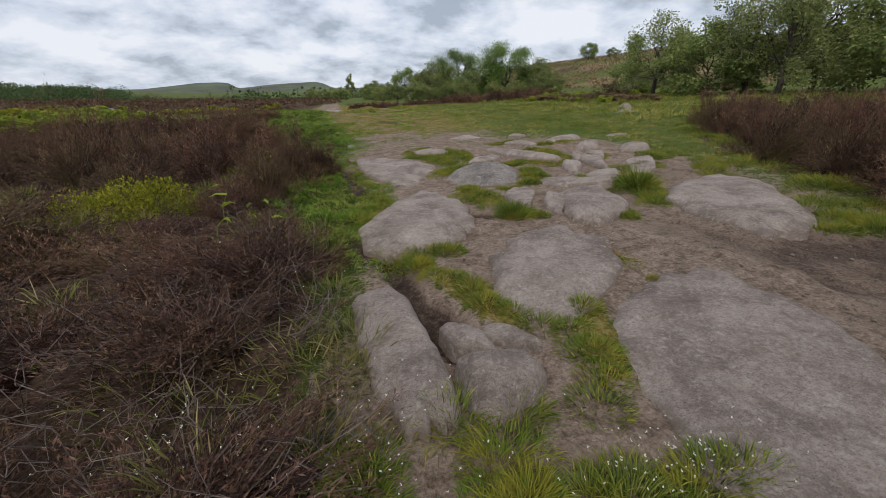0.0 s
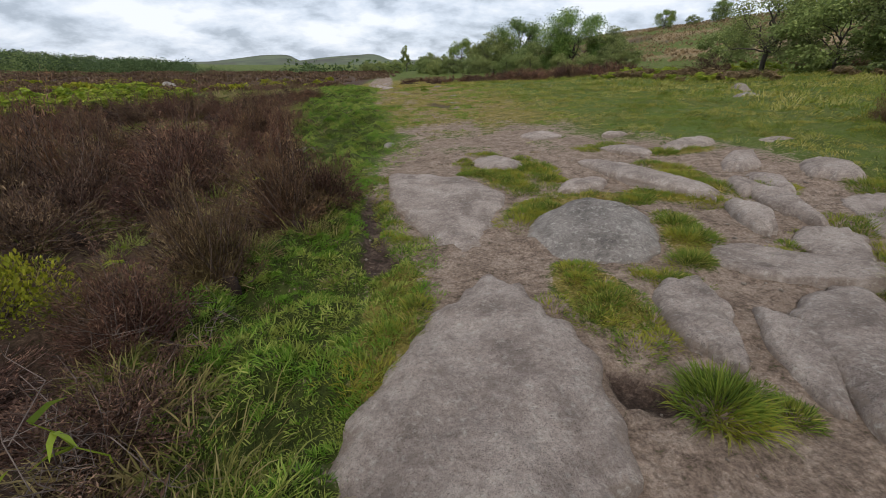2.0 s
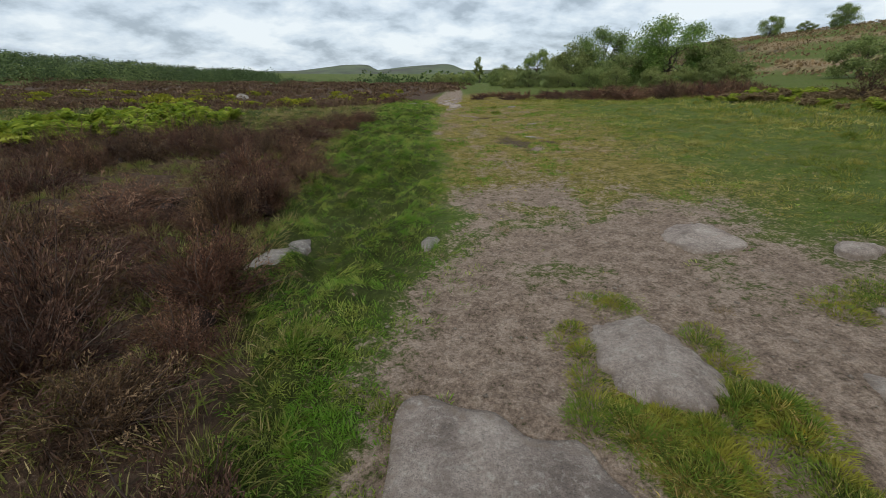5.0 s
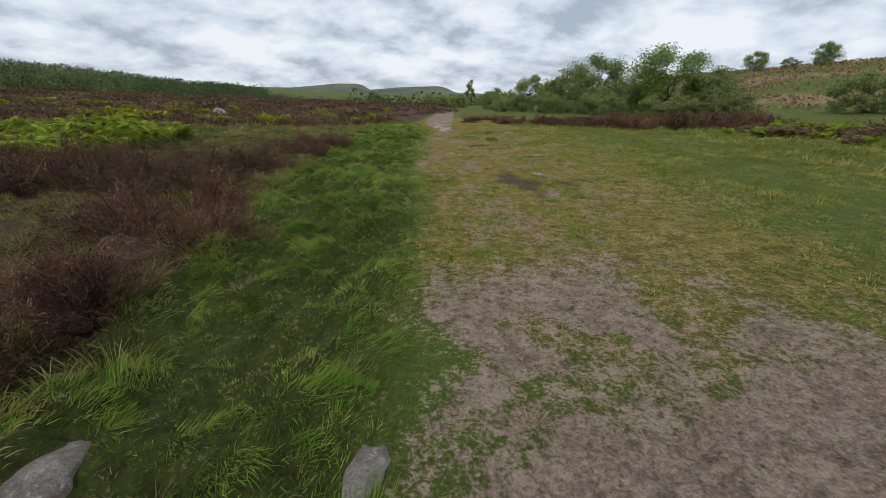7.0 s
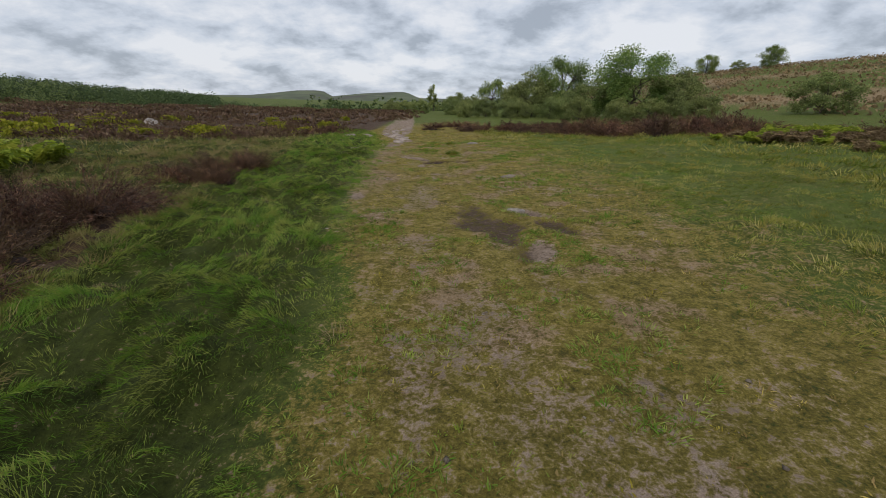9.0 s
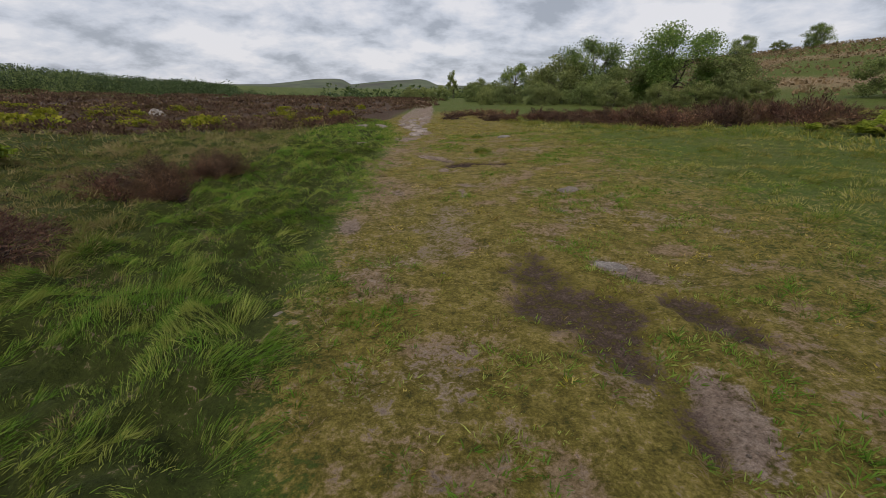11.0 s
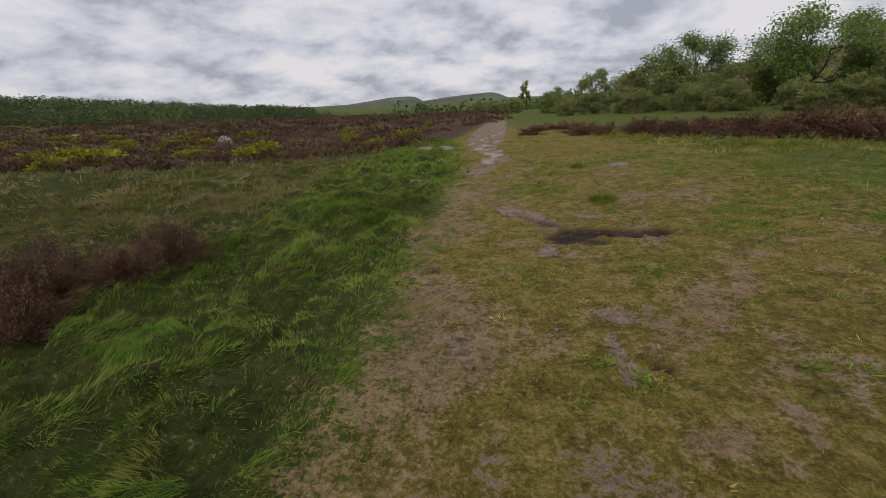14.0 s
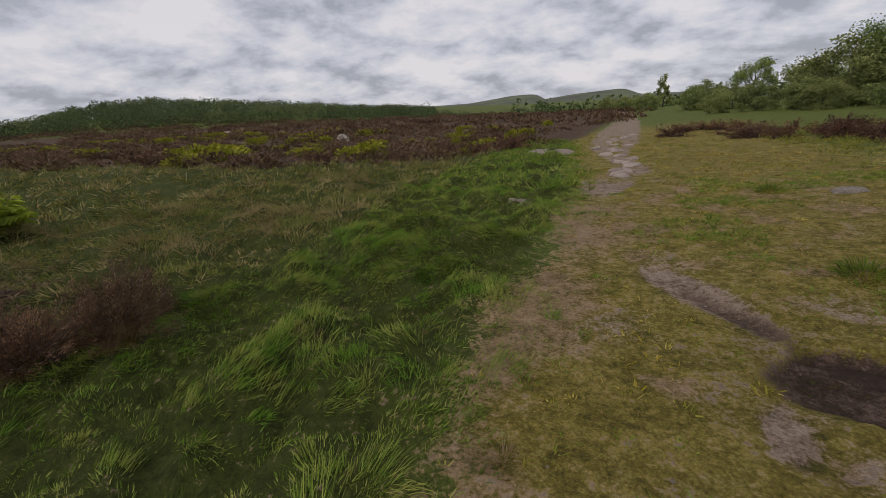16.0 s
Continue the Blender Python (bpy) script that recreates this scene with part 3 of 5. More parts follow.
for k, (x, y, length, width, angle, high) in enumerate((
        (0.42, 10.2, 1.05, 0.72, 97, 0.10), (1.82, 12.42, 1.0, 0.78, 80, 0.045), (3.88, 10.6, 1.3, 0.60, 32, 0.14),
        (2.74, 10.52, 0.95, 0.62, 100, 0.10), (3.78, 9.3, 1.25, 0.42, 46, 0.12), (3.2, 12.0, 0.55, 0.35, 20, 0.06),
        (2.95, 8.2, 0.7, 0.3, 60, 0.10), (5.1, 10.3, 0.9, 0.4, 20, 0.09))):
    rock("small_rock", x, y, length, width, angle, high, GRITSTONE, "low grey stone ringed with grass and soil", 150 + k, flat=4)
for k, (x, y, length, width, angle, high) in enumerate((
        (0.78, 5.40, 0.85, 0.30, 72, 0.10), (1.72, 5.95, 1.0, 0.5, 140, 0.07), (2.76, 7.2, 1.15, 0.24, 80, 0.15), (3.15, 7.75, 0.8, 0.3, 70, 0.12),
        (2.35, 6.1, 0.9, 0.35, 60, 0.06), (1.05, 5.0, 0.7, 0.22, 68, 0.08), (3.3, 6.6, 1.2, 0.4, 55, 0.09), (-0.42, 2.55, 0.34, 0.13, 130, 0.10))):
    rock("bedrock_ledge", x, y, length * 1.15, width * 1.1, angle, 0.5 * high, GRITSTONE, "long eroded gritstone ledge breaking through sandy soil", 210 + k, 0.25, 4.5, 9.0, tilt=(0.10, -0.06), group="bedrock ledges")
rock("edge_rock", -2.78, 11.12, 1.05, 0.46, 82, 0.10, GREYSTONE, "grey stone at the foot of the heather", 171, flat=3.2, group="stones in the grass")
rock("edge_rock", -1.19, 11.50, 0.40, 0.20, 80, 0.06, GREYSTONE, "small grey stone at the edge of the grass", 172, flat=3, group="stones in the grass")
rock("path_rock", 0.80, 19.25, 0.30, 0.15, 149, 0.015, GREYSTONE, "grey stone flush with the mossy turf", 174, group="stones in the grass")
rock("path_rock", 1.18, 22.2, 0.40, 0.28, 40, 0.03, PALESTONE, "pale stone flush with the mossy turf", 175, group="stones in the grass")
rock("grass_rock", -3.2, 28.6, 1.05, 0.28, 125, 0.07, PALESTONE, "pale stone lying in green grass", 176, group="stones in the grass")
rock("grass_rock", 1.05, 29.8, 0.5, 0.3, 20, 0.08, GREYSTONE, "low grey stone in short turf", 177, group="stones in the grass")
rock("pale_slab", -5.1, 39.4, 3.8, 1.7, 115, 0.14, PALESTONE, "broad pale stone slab beside the far path", 178, group="stones in the grass")
rock("long_stone", 11.6, 19.4, 2.6, 0.55, 60, 0.26, PALESTONE, "long pale stone lying in the meadow", 179, flat=3, group="meadow stones")
rock("long_stone", 10.2, 17.3, 1.3, 0.6, 30, 0.12, GREYSTONE, "low grey stone in the meadow", 180, flat=3, group="meadow stones")
rock("moor_boulder", -24.8, 51.3, 2.4, 1.1, 150, 0.7, GREYSTONE, "pale boulder standing in heather", 181, flat=2.4, group="moor boulders")
rock("moor_boulder", -50.0, 60.0, 2.6, 1.5, 20, 0.8, PALESTONE, "pale boulder standing in heather", 182, flat=2.4, group="moor boulders")
for k in range(16):
    gen = np.random.default_rng(300 + k)
    y = 31.5 + 16 * (k + gen.uniform(0, 0.6)) / 16
    x = float(np.interp(y, [31, 33, 35, 38, 42, 46, 60], [-2.2, -1.85, -2.15, -2.7, -3.0, -3.1, -3.6])) + gen.uniform(-1, 1) * (0.2 + 0.05 * (y - 31))
    rock("path_slab", x, y, gen.uniform(0.5, 1.1), gen.uniform(0.25, 0.5), gen.uniform(60, 140), 0.09, GRITSTONE,
         "pale worn stone slab in the far path", 300 + k, flat=5, group="far path slabs")


rock("loose_stone", -1.94, 18.43, 0.20, 0.09, 75, 0.04, PALESTONE, "pale stone lying at the edge of the grass", 400, flat=2.5, group="stones in the grass", wobble=0.1)


def off_rocks(x, y, margin=0.92):
    keep = np.ones(len(x), bool)
    for rx, ry, length, width, angle in ROCKS:
        keep &= blob(x, y, rx, ry, length, width, angle) > margin
    return keep


# ---- grass ----
def scatter(x0, x1, y0, y1, per_metre, density, gen):
    n = int((x1 - x0) * (y1 - y0) * per_metre)
    x, y = gen.uniform(x0, x1, n), gen.uniform(y0, y1, n)
    keep = gen.random(n) < density(x, y)
    x, y = x[keep], y[keep]
    keep = off_rocks(x, y)
    return x[keep], y[keep]


def sward(x, y, tall, wide, lean, gen, flow=0.0, sink=0.25, lift=None):
    """Blades on the ground: heights, widths, how far they lean, and how much neighbours lean the same way."""
    n = len(x)
    turn = gen.uniform(0, 2 * np.pi, n) * (1 - flow) + flow * (rough_field(x, y, 0.55, 71) * 14)
    tip = np.clip(np.abs(gen.normal(lean, 0.2, n)), 0, 1.35)
    aim = np.stack([np.cos(turn) * np.sin(tip), np.sin(turn) * np.sin(tip), np.cos(tip)], 1)
    root = np.stack([x, y, relief(x, y) - 0.008 + (0 if lift is None else lift)], 1)
    return blades(root, aim, tall, wide, tall * sink * np.sin(tip), gen)


def lay(name, data, material, label):
    v, f, t = data
    return tagged(new(name, mesh_of(name, v, f, material, False, tint=t)), label, "grass", kind="stuff")


def clumps(x, y, spread, tall, count, wide, gen, flow=0.4, lift=0.0):
    """Tufts round many centres: blades fan outwards and partly lie with the wind."""
    n = len(x) * count
    cx, cy, spread, tall = (np.repeat(v, count) for v in (x, y, spread, tall))
    a, q = gen.uniform(0, 2 * np.pi, n), np.sqrt(gen.random(n))
    px, py = cx + spread * q * np.cos(a), cy + spread * q * np.sin(a)
    wind = rough_field(cx, cy, 1.1, 71) * 12
    dx = np.cos(a + gen.normal(0, 0.4, n)) * (1 - flow) * (0.3 + q) + flow * np.cos(wind)
    dy = np.sin(a + gen.normal(0, 0.4, n)) * (1 - flow) * (0.3 + q) + flow * np.sin(wind)
    up = np.clip(0.95 - 0.65 * q + gen.normal(0, 0.15, n), 0.12, 1.4)
    aim = unit(np.stack([dx, dy, up], 1))
    length = tall * gen.uniform(0.55, 1.25, n)
    keep = off_rocks(px, py)
    root = np.stack([px, py, relief(px, py) - 0.008 + lift * spread * (1 - q)], 1)[keep]
    v, f, t = blades(root, aim[keep], length[keep], gen.uniform(0.7, 1.4, keep.sum()) * wide, (length * 0.3 * (1 - up))[keep].clip(0), gen)
    shade = np.repeat(gen.normal(0, 0.36, len(x)), count)[keep]
    return v, f, np.clip(t + np.repeat(shade, 5), 0, 1)


def lush_share(x, y):
    bare, moss, tan, heath, peat = zones(x, y)
    return step(x, heather_edge(y) - 0.3, heather_edge(y) + 0.15) * (1 - step(x + (rough_field(x, y, 0.7, 3) - 0.5) * 1.2, path_edge(y) - 0.15, path_edge(y) + 0.55)) * (1 - peat) * (0.6 + 0.4 * step(y, 3.6, 4.4))


def lush_grass():
    gen = np.random.default_rng(11)
    hump = lambda x, y: step(rough_field(x, y, 0.62, 52), 0.32, 0.66)
    knoll = lambda x, y: step(rough_field(x, y, 0.34, 58), 0.36, 0.58)
    edge = lambda x, y: 1 - 0.8 * step(x, path_edge(y) - 0.5, path_edge(y) + 0.2)
    x, y = scatter(-6.5, -0.6, 3.4, 30, 125, lambda x, y: lush_share(x, y) * (1 - 0.6 * step(y, 9, 11) * (1 - knoll(x, y))), gen)
    size = 0.15 + 0.85 * hump(x, y) * gen.uniform(0.6, 1.2, len(x)) * edge(x, y)
    short = y < 9.5 + gen.normal(0, 0.8, len(x))
    v, f, t = clumps(x[~short], y[~short], 0.05 + 0.07 * size[~short], 0.03 + 0.06 * size[~short], 26, 0.0040, gen, 0.55, 0.2)
    a = joined(clumps(x[short], y[short], 0.04 + 0.05 * size[short], 0.03 + 0.05 * size[short], 34, 0.0058, gen, 0.25, 0.35), (v, f, t))
    x, y = scatter(-3.2, -0.6, 3.4, 10, 260, lush_share, gen)
    a = joined(a, clumps(x, y, gen.uniform(0.03, 0.07, len(x)), gen.uniform(0.025, 0.06, len(x)), 22, 0.0055, gen, 0.3, 0.2))
    x, y = scatter(-6.5, -0.6, 8.5, 30, 30, lambda x, y: lush_share(x, y) * (0.3 + 0.7 * hump(x, y)) * knoll(x, y) * edge(x, y), gen)
    size = gen.uniform(0.45, 1.25, len(x)) * np.interp(y, [8.5, 11, 18, 24], [0.6, 1.05, 1.0, 0.8])
    b = clumps(x, y, 0.12 * size, 0.145 * size, 90, 0.0030, gen, 0.8, 0.5)
    x, y = scatter(-8.5, -1.5, 30, 46, 22, lush_share, gen)
    return joined(a, b, clumps(x, y, gen.uniform(0.08, 0.2, len(x)), gen.uniform(0.08, 0.22, len(x)), 18, 0.012, gen, 0.45, 0.3))


lay("lush_grass", lush_grass(), LUSH, "long green grass lying in clumps beside the path")


def green_patch(x, y):
    """Where short green grass takes the place of moss on the path."""
    return step(rough_field(x, y, 0.7, 86) + 0.10 * step(x, 0.2, 2.0) * step(y, 16, 22), 0.54, 0.64)


def turf_share(x, y):
    bare, moss, tan, heath, peat = zones(x, y)
    patchy = 0.06 + 0.94 * step(rough_field(x, y, 0.34, 84), 0.36, 0.60)
    return moss * patchy * (1 - 0.93 * bare) * (1 - peat) * (1 - 0.88 * np.clip(tan, 0, 1)) * (1 - 0.75 * green_patch(x, y))


def turf():
    gen = np.random.default_rng(12)
    x, y = scatter(-3.6, 5.5, 9.0, 30, 78, turf_share, gen)
    size = gen.random(len(x)) ** 2
    a = clumps(x, y, 0.025 + 0.06 * size, 0.016 + 0.04 * size, 12, 0.0075, gen, 0.15, 0.25)
    x, y = scatter(-0.9, 4.5, 2, 10, 150, turf_share, gen)
    b = clumps(x, y, gen.uniform(0.03, 0.08, len(x)), gen.uniform(0.03, 0.09, len(x)), 16, 0.0055, gen, 0.2, 0.25)
    x, y = scatter(-5, 5, 30, 48, 40, turf_share, gen)
    return joined(a, b, clumps(x, y, gen.uniform(0.05, 0.12, len(x)), gen.uniform(0.03, 0.07, len(x)), 12, 0.012, gen, 0.15, 0.2))


def path_grass():
    """Patches of short green grass on the worn turf."""
    gen = np.random.default_rng(18)

    def share(x, y):
        bare, moss, tan, heath, peat = zones(x, y)
        return moss * (1 - bare) * (1 - peat) * (1 - 0.8 * tan) * green_patch(x, y)

    x, y = scatter(-3.4, 5, 9, 32, 130, share, gen)
    return clumps(x, y, gen.uniform(0.03, 0.09, len(x)), gen.uniform(0.03, 0.07, len(x)), 16, 0.0065, gen, 0.3, 0.3)


lay("path_grass", path_grass(), LUSH, "short green grass patches on the worn path")
lay("mossy_turf", turf(), MOSSY, "short yellow-green mossy turf worn by feet")


def meadow_share(x, y):
    bare, moss, tan, heath, peat = zones(x, y)
    edge = step(x, bare_edge(y) - 0.2, bare_edge(y) + 0.5)
    return edge * (1 - 0.97 * heath) * np.clip(1 - 0.85 * moss, 0, 1) * (1 - 0.95 * bare) * (1 - peat)


def meadow():
    gen = np.random.default_rng(13)
    x, y = scatter(1.0, 8, 4.5, 31, 40, lambda x, y: meadow_share(x, y) * (0.35 + 0.65 * step(rough_field(x, y, 0.5, 59), 0.36, 0.58)), gen)
    size = step(rough_field(x, y, 0.9, 53), 0.28, 0.7) * gen.uniform(0.5, 1.2, len(x))
    a = clumps(x, y, 0.05 + 0.12 * size, 0.03 + 0.09 * size, 24, 0.0058, gen, 0.5, 0.3)
    x, y = scatter(1.0, 24, 8, 48, 8, lambda x, y: meadow_share(x, y) * ((x > 7.6) | (y > 30.5)), gen)
    size = gen.random(len(x))
    return joined(a, clumps(x, y, 0.12 + 0.22 * size, 0.06 + 0.16 * size, 18, 0.018, gen, 0.5, 0.25))


lay("meadow_grass", meadow(), MEADOW, "soft green meadow grass beside the path")


def rough_grass():
    gen = np.random.default_rng(14)

    def share(x, y):
        return (x < heather_edge(y) - 0.1) * step(y, 20.0, 21.5) * (1 - step(y, moor_edge(x) - 0.5, moor_edge(x) + 2.5))

    x, y = scatter(-11, -4, 16, 34, 62, share, gen)
    size = step(rough_field(x, y, 0.62, 52), 0.28, 0.68) * gen.uniform(0.5, 1.2, len(x))
    a = clumps(x, y, 0.06 + 0.12 * size, 0.05 + 0.14 * size, 14, 0.008, gen, 0.5, 0.3)
    x, y = scatter(-40, -4, 16, 46, 4, lambda x, y: share(x, y) * ((x < -10.5) | (y > 33.5)), gen)
    b = clumps(x, y, gen.uniform(0.15, 0.35, len(x)), gen.uniform(0.12, 0.3, len(x)), 16, 0.025, gen, 0.45, 0.3)
    return joined(a, b)


def heath_tufts():
    """Grass and moss that shows between the heather bushes."""
    gen = np.random.default_rng(17)
    made = []
    for _ in range(900):
        y = gen.uniform(0.6, 21)
        x = float(heather_edge(y)) + 0.15 - 9 * gen.random() ** 1.5
        if x < -6.5 and y < 10 or y < 4.5 and x < -1.6 and gen.random() < 0.8:
            continue
        made.append(tuft_blades(x, y, gen.uniform(0.12, 0.34), gen.uniform(0.08, 0.24), 110, gen, 0.05, 0.006))
    return joined(*made)


lay("rough_grass", rough_grass(), ROUGH, "rough olive moor grass in low hummocks")


def tuft_blades(x, y, spread, tall, count, gen, lift=0.0, wide=0.0055):
    a, r = gen.uniform(0, 2 * np.pi, count), spread * np.sqrt(gen.random(count))
    px, py = x + r * np.cos(a), y + r * np.sin(a)
    tip = np.clip(0.25 + 0.8 * r / spread + gen.normal(0, 0.18, count), 0, 1.4)
    turn = a + gen.normal(0, 0.5, count)
    aim = np.stack([np.cos(turn) * np.sin(tip), np.sin(turn) * np.sin(tip), np.cos(tip)], 1)
    mound = lift * (1 - (r / spread) ** 2)
    length = tall * gen.uniform(0.55, 1.2, count)
    return blades(np.stack([px, py, relief(px, py) - 0.01 + mound], 1), aim, length, gen.uniform(0.7, 1.4, count) * wide, length * 0.35 * np.sin(tip), gen)


def rock_tufts():
    """Grass that grows in the seams between the rocks."""
    gen = np.random.default_rng(15)
    spots = []
    for x0, y0, x1, y1, spread, tall in (
            (-0.16, 2.2, 0.12, 2.95, 0.17, 0.11), (-0.82, 1.75, -0.78, 2.08, 0.17, 0.16), (-0.45, 1.78, -0.15, 1.5, 0.16, 0.15),
            (-0.72, 3.75, -0.42, 2.85, 0.13, 0.11), (0.45, 4.2, 0.85, 3.25, 0.09, 0.06), (-0.95, 4.05, -0.8, 4.1, 0.14, 0.10),
            (-0.95, 4.36, -0.55, 4.2, 0.15, 0.14), (-1.2, 5.3, -1.05, 6.6, 0.16, 0.10), (0.05, 6.0, 0.35, 5.5, 0.15, 0.08),
            (0.62, 5.2, 0.7, 5.0, 0.10, 0.09), (2.5, 5.65, 2.2, 4.95, 0.17, 0.17), (1.65, 4.85, 1.62, 4.6, 0.10, 0.08)):
        for k in range(7):
            s = k / 6
            spots.append((x0 + (x1 - x0) * s, y0 + (y1 - y0) * s, spread, tall, 0.05))
    for x0, y0, x1, y1, spread, tall in (
            (1.58, 7.4, 1.3, 6.5, 0.17, 0.15), (0.3, 6.45, 0.4, 5.9, 0.16, 0.09), (0.8, 6.35, 1.0, 6.2, 0.15, 0.07),
            (0.15, 7.45, 0.6, 8.2, 0.19, 0.11), (0.5, 8.0, 1.5, 8.15, 0.22, 0.08), (-0.2, 9.75, 0.5, 9.3, 0.19, 0.09),
            (0.3, 9.2, 0.6, 8.6, 0.22, 0.11), (0.75, 9.9, 1.0, 9.6, 0.2, 0.13), (0.2, 11.0, 0.6, 10.9, 0.17, 0.05),
            (-1.3, 9.5, -0.8, 9.5, 0.12, 0.06), (-1.15, 7.5, -1.2, 8.6, 0.15, 0.08), (1.6, 8.3, 2.4, 7.9, 0.2, 0.14)):
        for k in range(8):
            s = k / 7
            spots.append((x0 + (x1 - x0) * s, y0 + (y1 - y0) * s, spread, tall, 0.03))
    for x0, y0, x1, y1, spread, tall in (
            (2.6, 9.6, 2.75, 8.2, 0.2, 0.11), (2.9, 7.8, 3.4, 8.3, 0.22, 0.14), (1.8, 6.4, 2.5, 6.6, 0.16, 0.07), (3.2, 10.3, 3.6, 10.2, 0.22, 0.12),
            (-0.1, 10.5, 0.0, 9.7, 0.15, 0.09), (0.0, 9.62, 0.8, 9.5, 0.16, 0.09), (0.92, 9.6, 0.95, 10.5, 0.16, 0.08), (0.7, 9.4, 0.95, 9.0, 0.18, 0.11), (2.2, 11.0, 3.0, 11.1, 0.3, 0.06)):
        for k in range(8):
            s = k / 7
            spots.append((x0 + (x1 - x0) * s, y0 + (y1 - y0) * s, spread, tall, 0.03))
    for x0, y0, x1, y1, spread, tall in (
            (3.2, 3.6, 3.9, 4.4, 0.25, 0.16), (3.7, 5.4, 4.6, 6.8, 0.3, 0.17), (4.0, 7.6, 4.9, 7.9, 0.3, 0.14),
            (2.2, 5.8, 3.1, 6.4, 0.2, 0.10), (0.3, 4.25, 0.5, 4.2, 0.09, 0.05), (-1.5, 1.7, -1.3, 2.05, 0.15, 0.12), (3.0, 6.9, 3.6, 7.1, 0.2, 0.1), (3.6, 3.0, 4.6, 4.6, 0.3, 0.16), (4.6, 4.6, 5.6, 6.6, 0.35, 0.16), (5.6, 6.6, 6.8, 8.8, 0.35, 0.16), (6.8, 8.8, 7.8, 10.8, 0.35, 0.16)):
        for k in range(8):
            s = k / 7
            spots.append((x0 + (x1 - x0) * s, y0 + (y1 - y0) * s, spread, tall, 0.03))
    made = []
    for x, y, spread, tall, lift in spots:
        x, y = settle(x, y)
        x, y = x + gen.normal(0, spread * 0.5), y + gen.normal(0, spread * 0.5)
        made.append(tuft_blades(x, y, spread * gen.uniform(0.6, 1.15), tall * gen.uniform(0.4, 0.8), int(2100 * spread), gen, lift * gen.random(), 0.0045))
    return joined(*made)


lay("heath_grass", heath_tufts(), ROUGH, "olive and straw grass between heather bushes")
lay("rock_seam_grass", rock_tufts(), TUSSOCK, "green and yellow grass tufts in the seams between rocks")


def tussock(x, y, spread, tall, count, label, seed):
    if y < 12:
        x, y = settle(x, y)
    gen = np.random.default_rng(seed)
    v, f, t = tuft_blades(x, y, spread, tall, count, gen, tall * 0.25)
    z = float(relief(x, y))
    ob = new("grass_tussock", mesh_of("grass_tussock", v - [x, y, z], f, TUSSOCK, False, tint=t * 0.6))
    ob.matrix_basis = pose(x, y, z)
    tagged(ob, label, "grass tussock", "dark tussocks")


tussock(0.43, 5.08, 0.15, 0.17, 800, "dark green grass tussock between rocks", 41)
tussock(2.5, 5.75, 0.17, 0.30, 900, "tall dark rush tussock beside a flat rock", 42)
tussock(0.11, 26.3, 0.16, 0.16, 420, "small dark green tussock on mossy turf", 43)
tussock(0.19, 29.9, 0.16, 0.16, 300, "small dark green tussock on mossy turf", 44)
tussock(1.25, 22.5, 0.10, 0.05, 120, "small dark green tussock on mossy turf", 45)


def straw():
    gen = np.random.default_rng(16)
    made = []
    for k in range(70):
        y = gen.uniform(1.4, 30)
        x = float(path_edge(y)) + gen.normal(-0.5, 0.7) * (1 + 0.04 * y)
        made.append(tuft_blades(x, y, gen.uniform(0.04, 0.11), gen.uniform(0.05, 0.12), 60, gen, 0.01, 0.004))

    def tan_share(x, y):
        bare, moss, tan, heath, peat = zones(x, y)
        return tan * (1 - peat)

    x, y = scatter(-3.6, 3, 14, 30, 1000, tan_share, gen)
    made.append(sward(x, y, gen.uniform(0.015, 0.04, len(x)), gen.uniform(0.003, 0.007, len(x)), 0.9, gen))
    x, y = scatter(-1.7, -0.9, 1.2, 2.3, 500, lambda x, y: np.ones(len(x)), gen)
    made.append(sward(x, y, gen.uniform(0.03, 0.11, len(x)), gen.uniform(0.003, 0.006, len(x)), 1.0, gen))
    return joined(*made)


lay("dead_grass", straw(), STRAW, "tan dead grass strewn along the path edge")


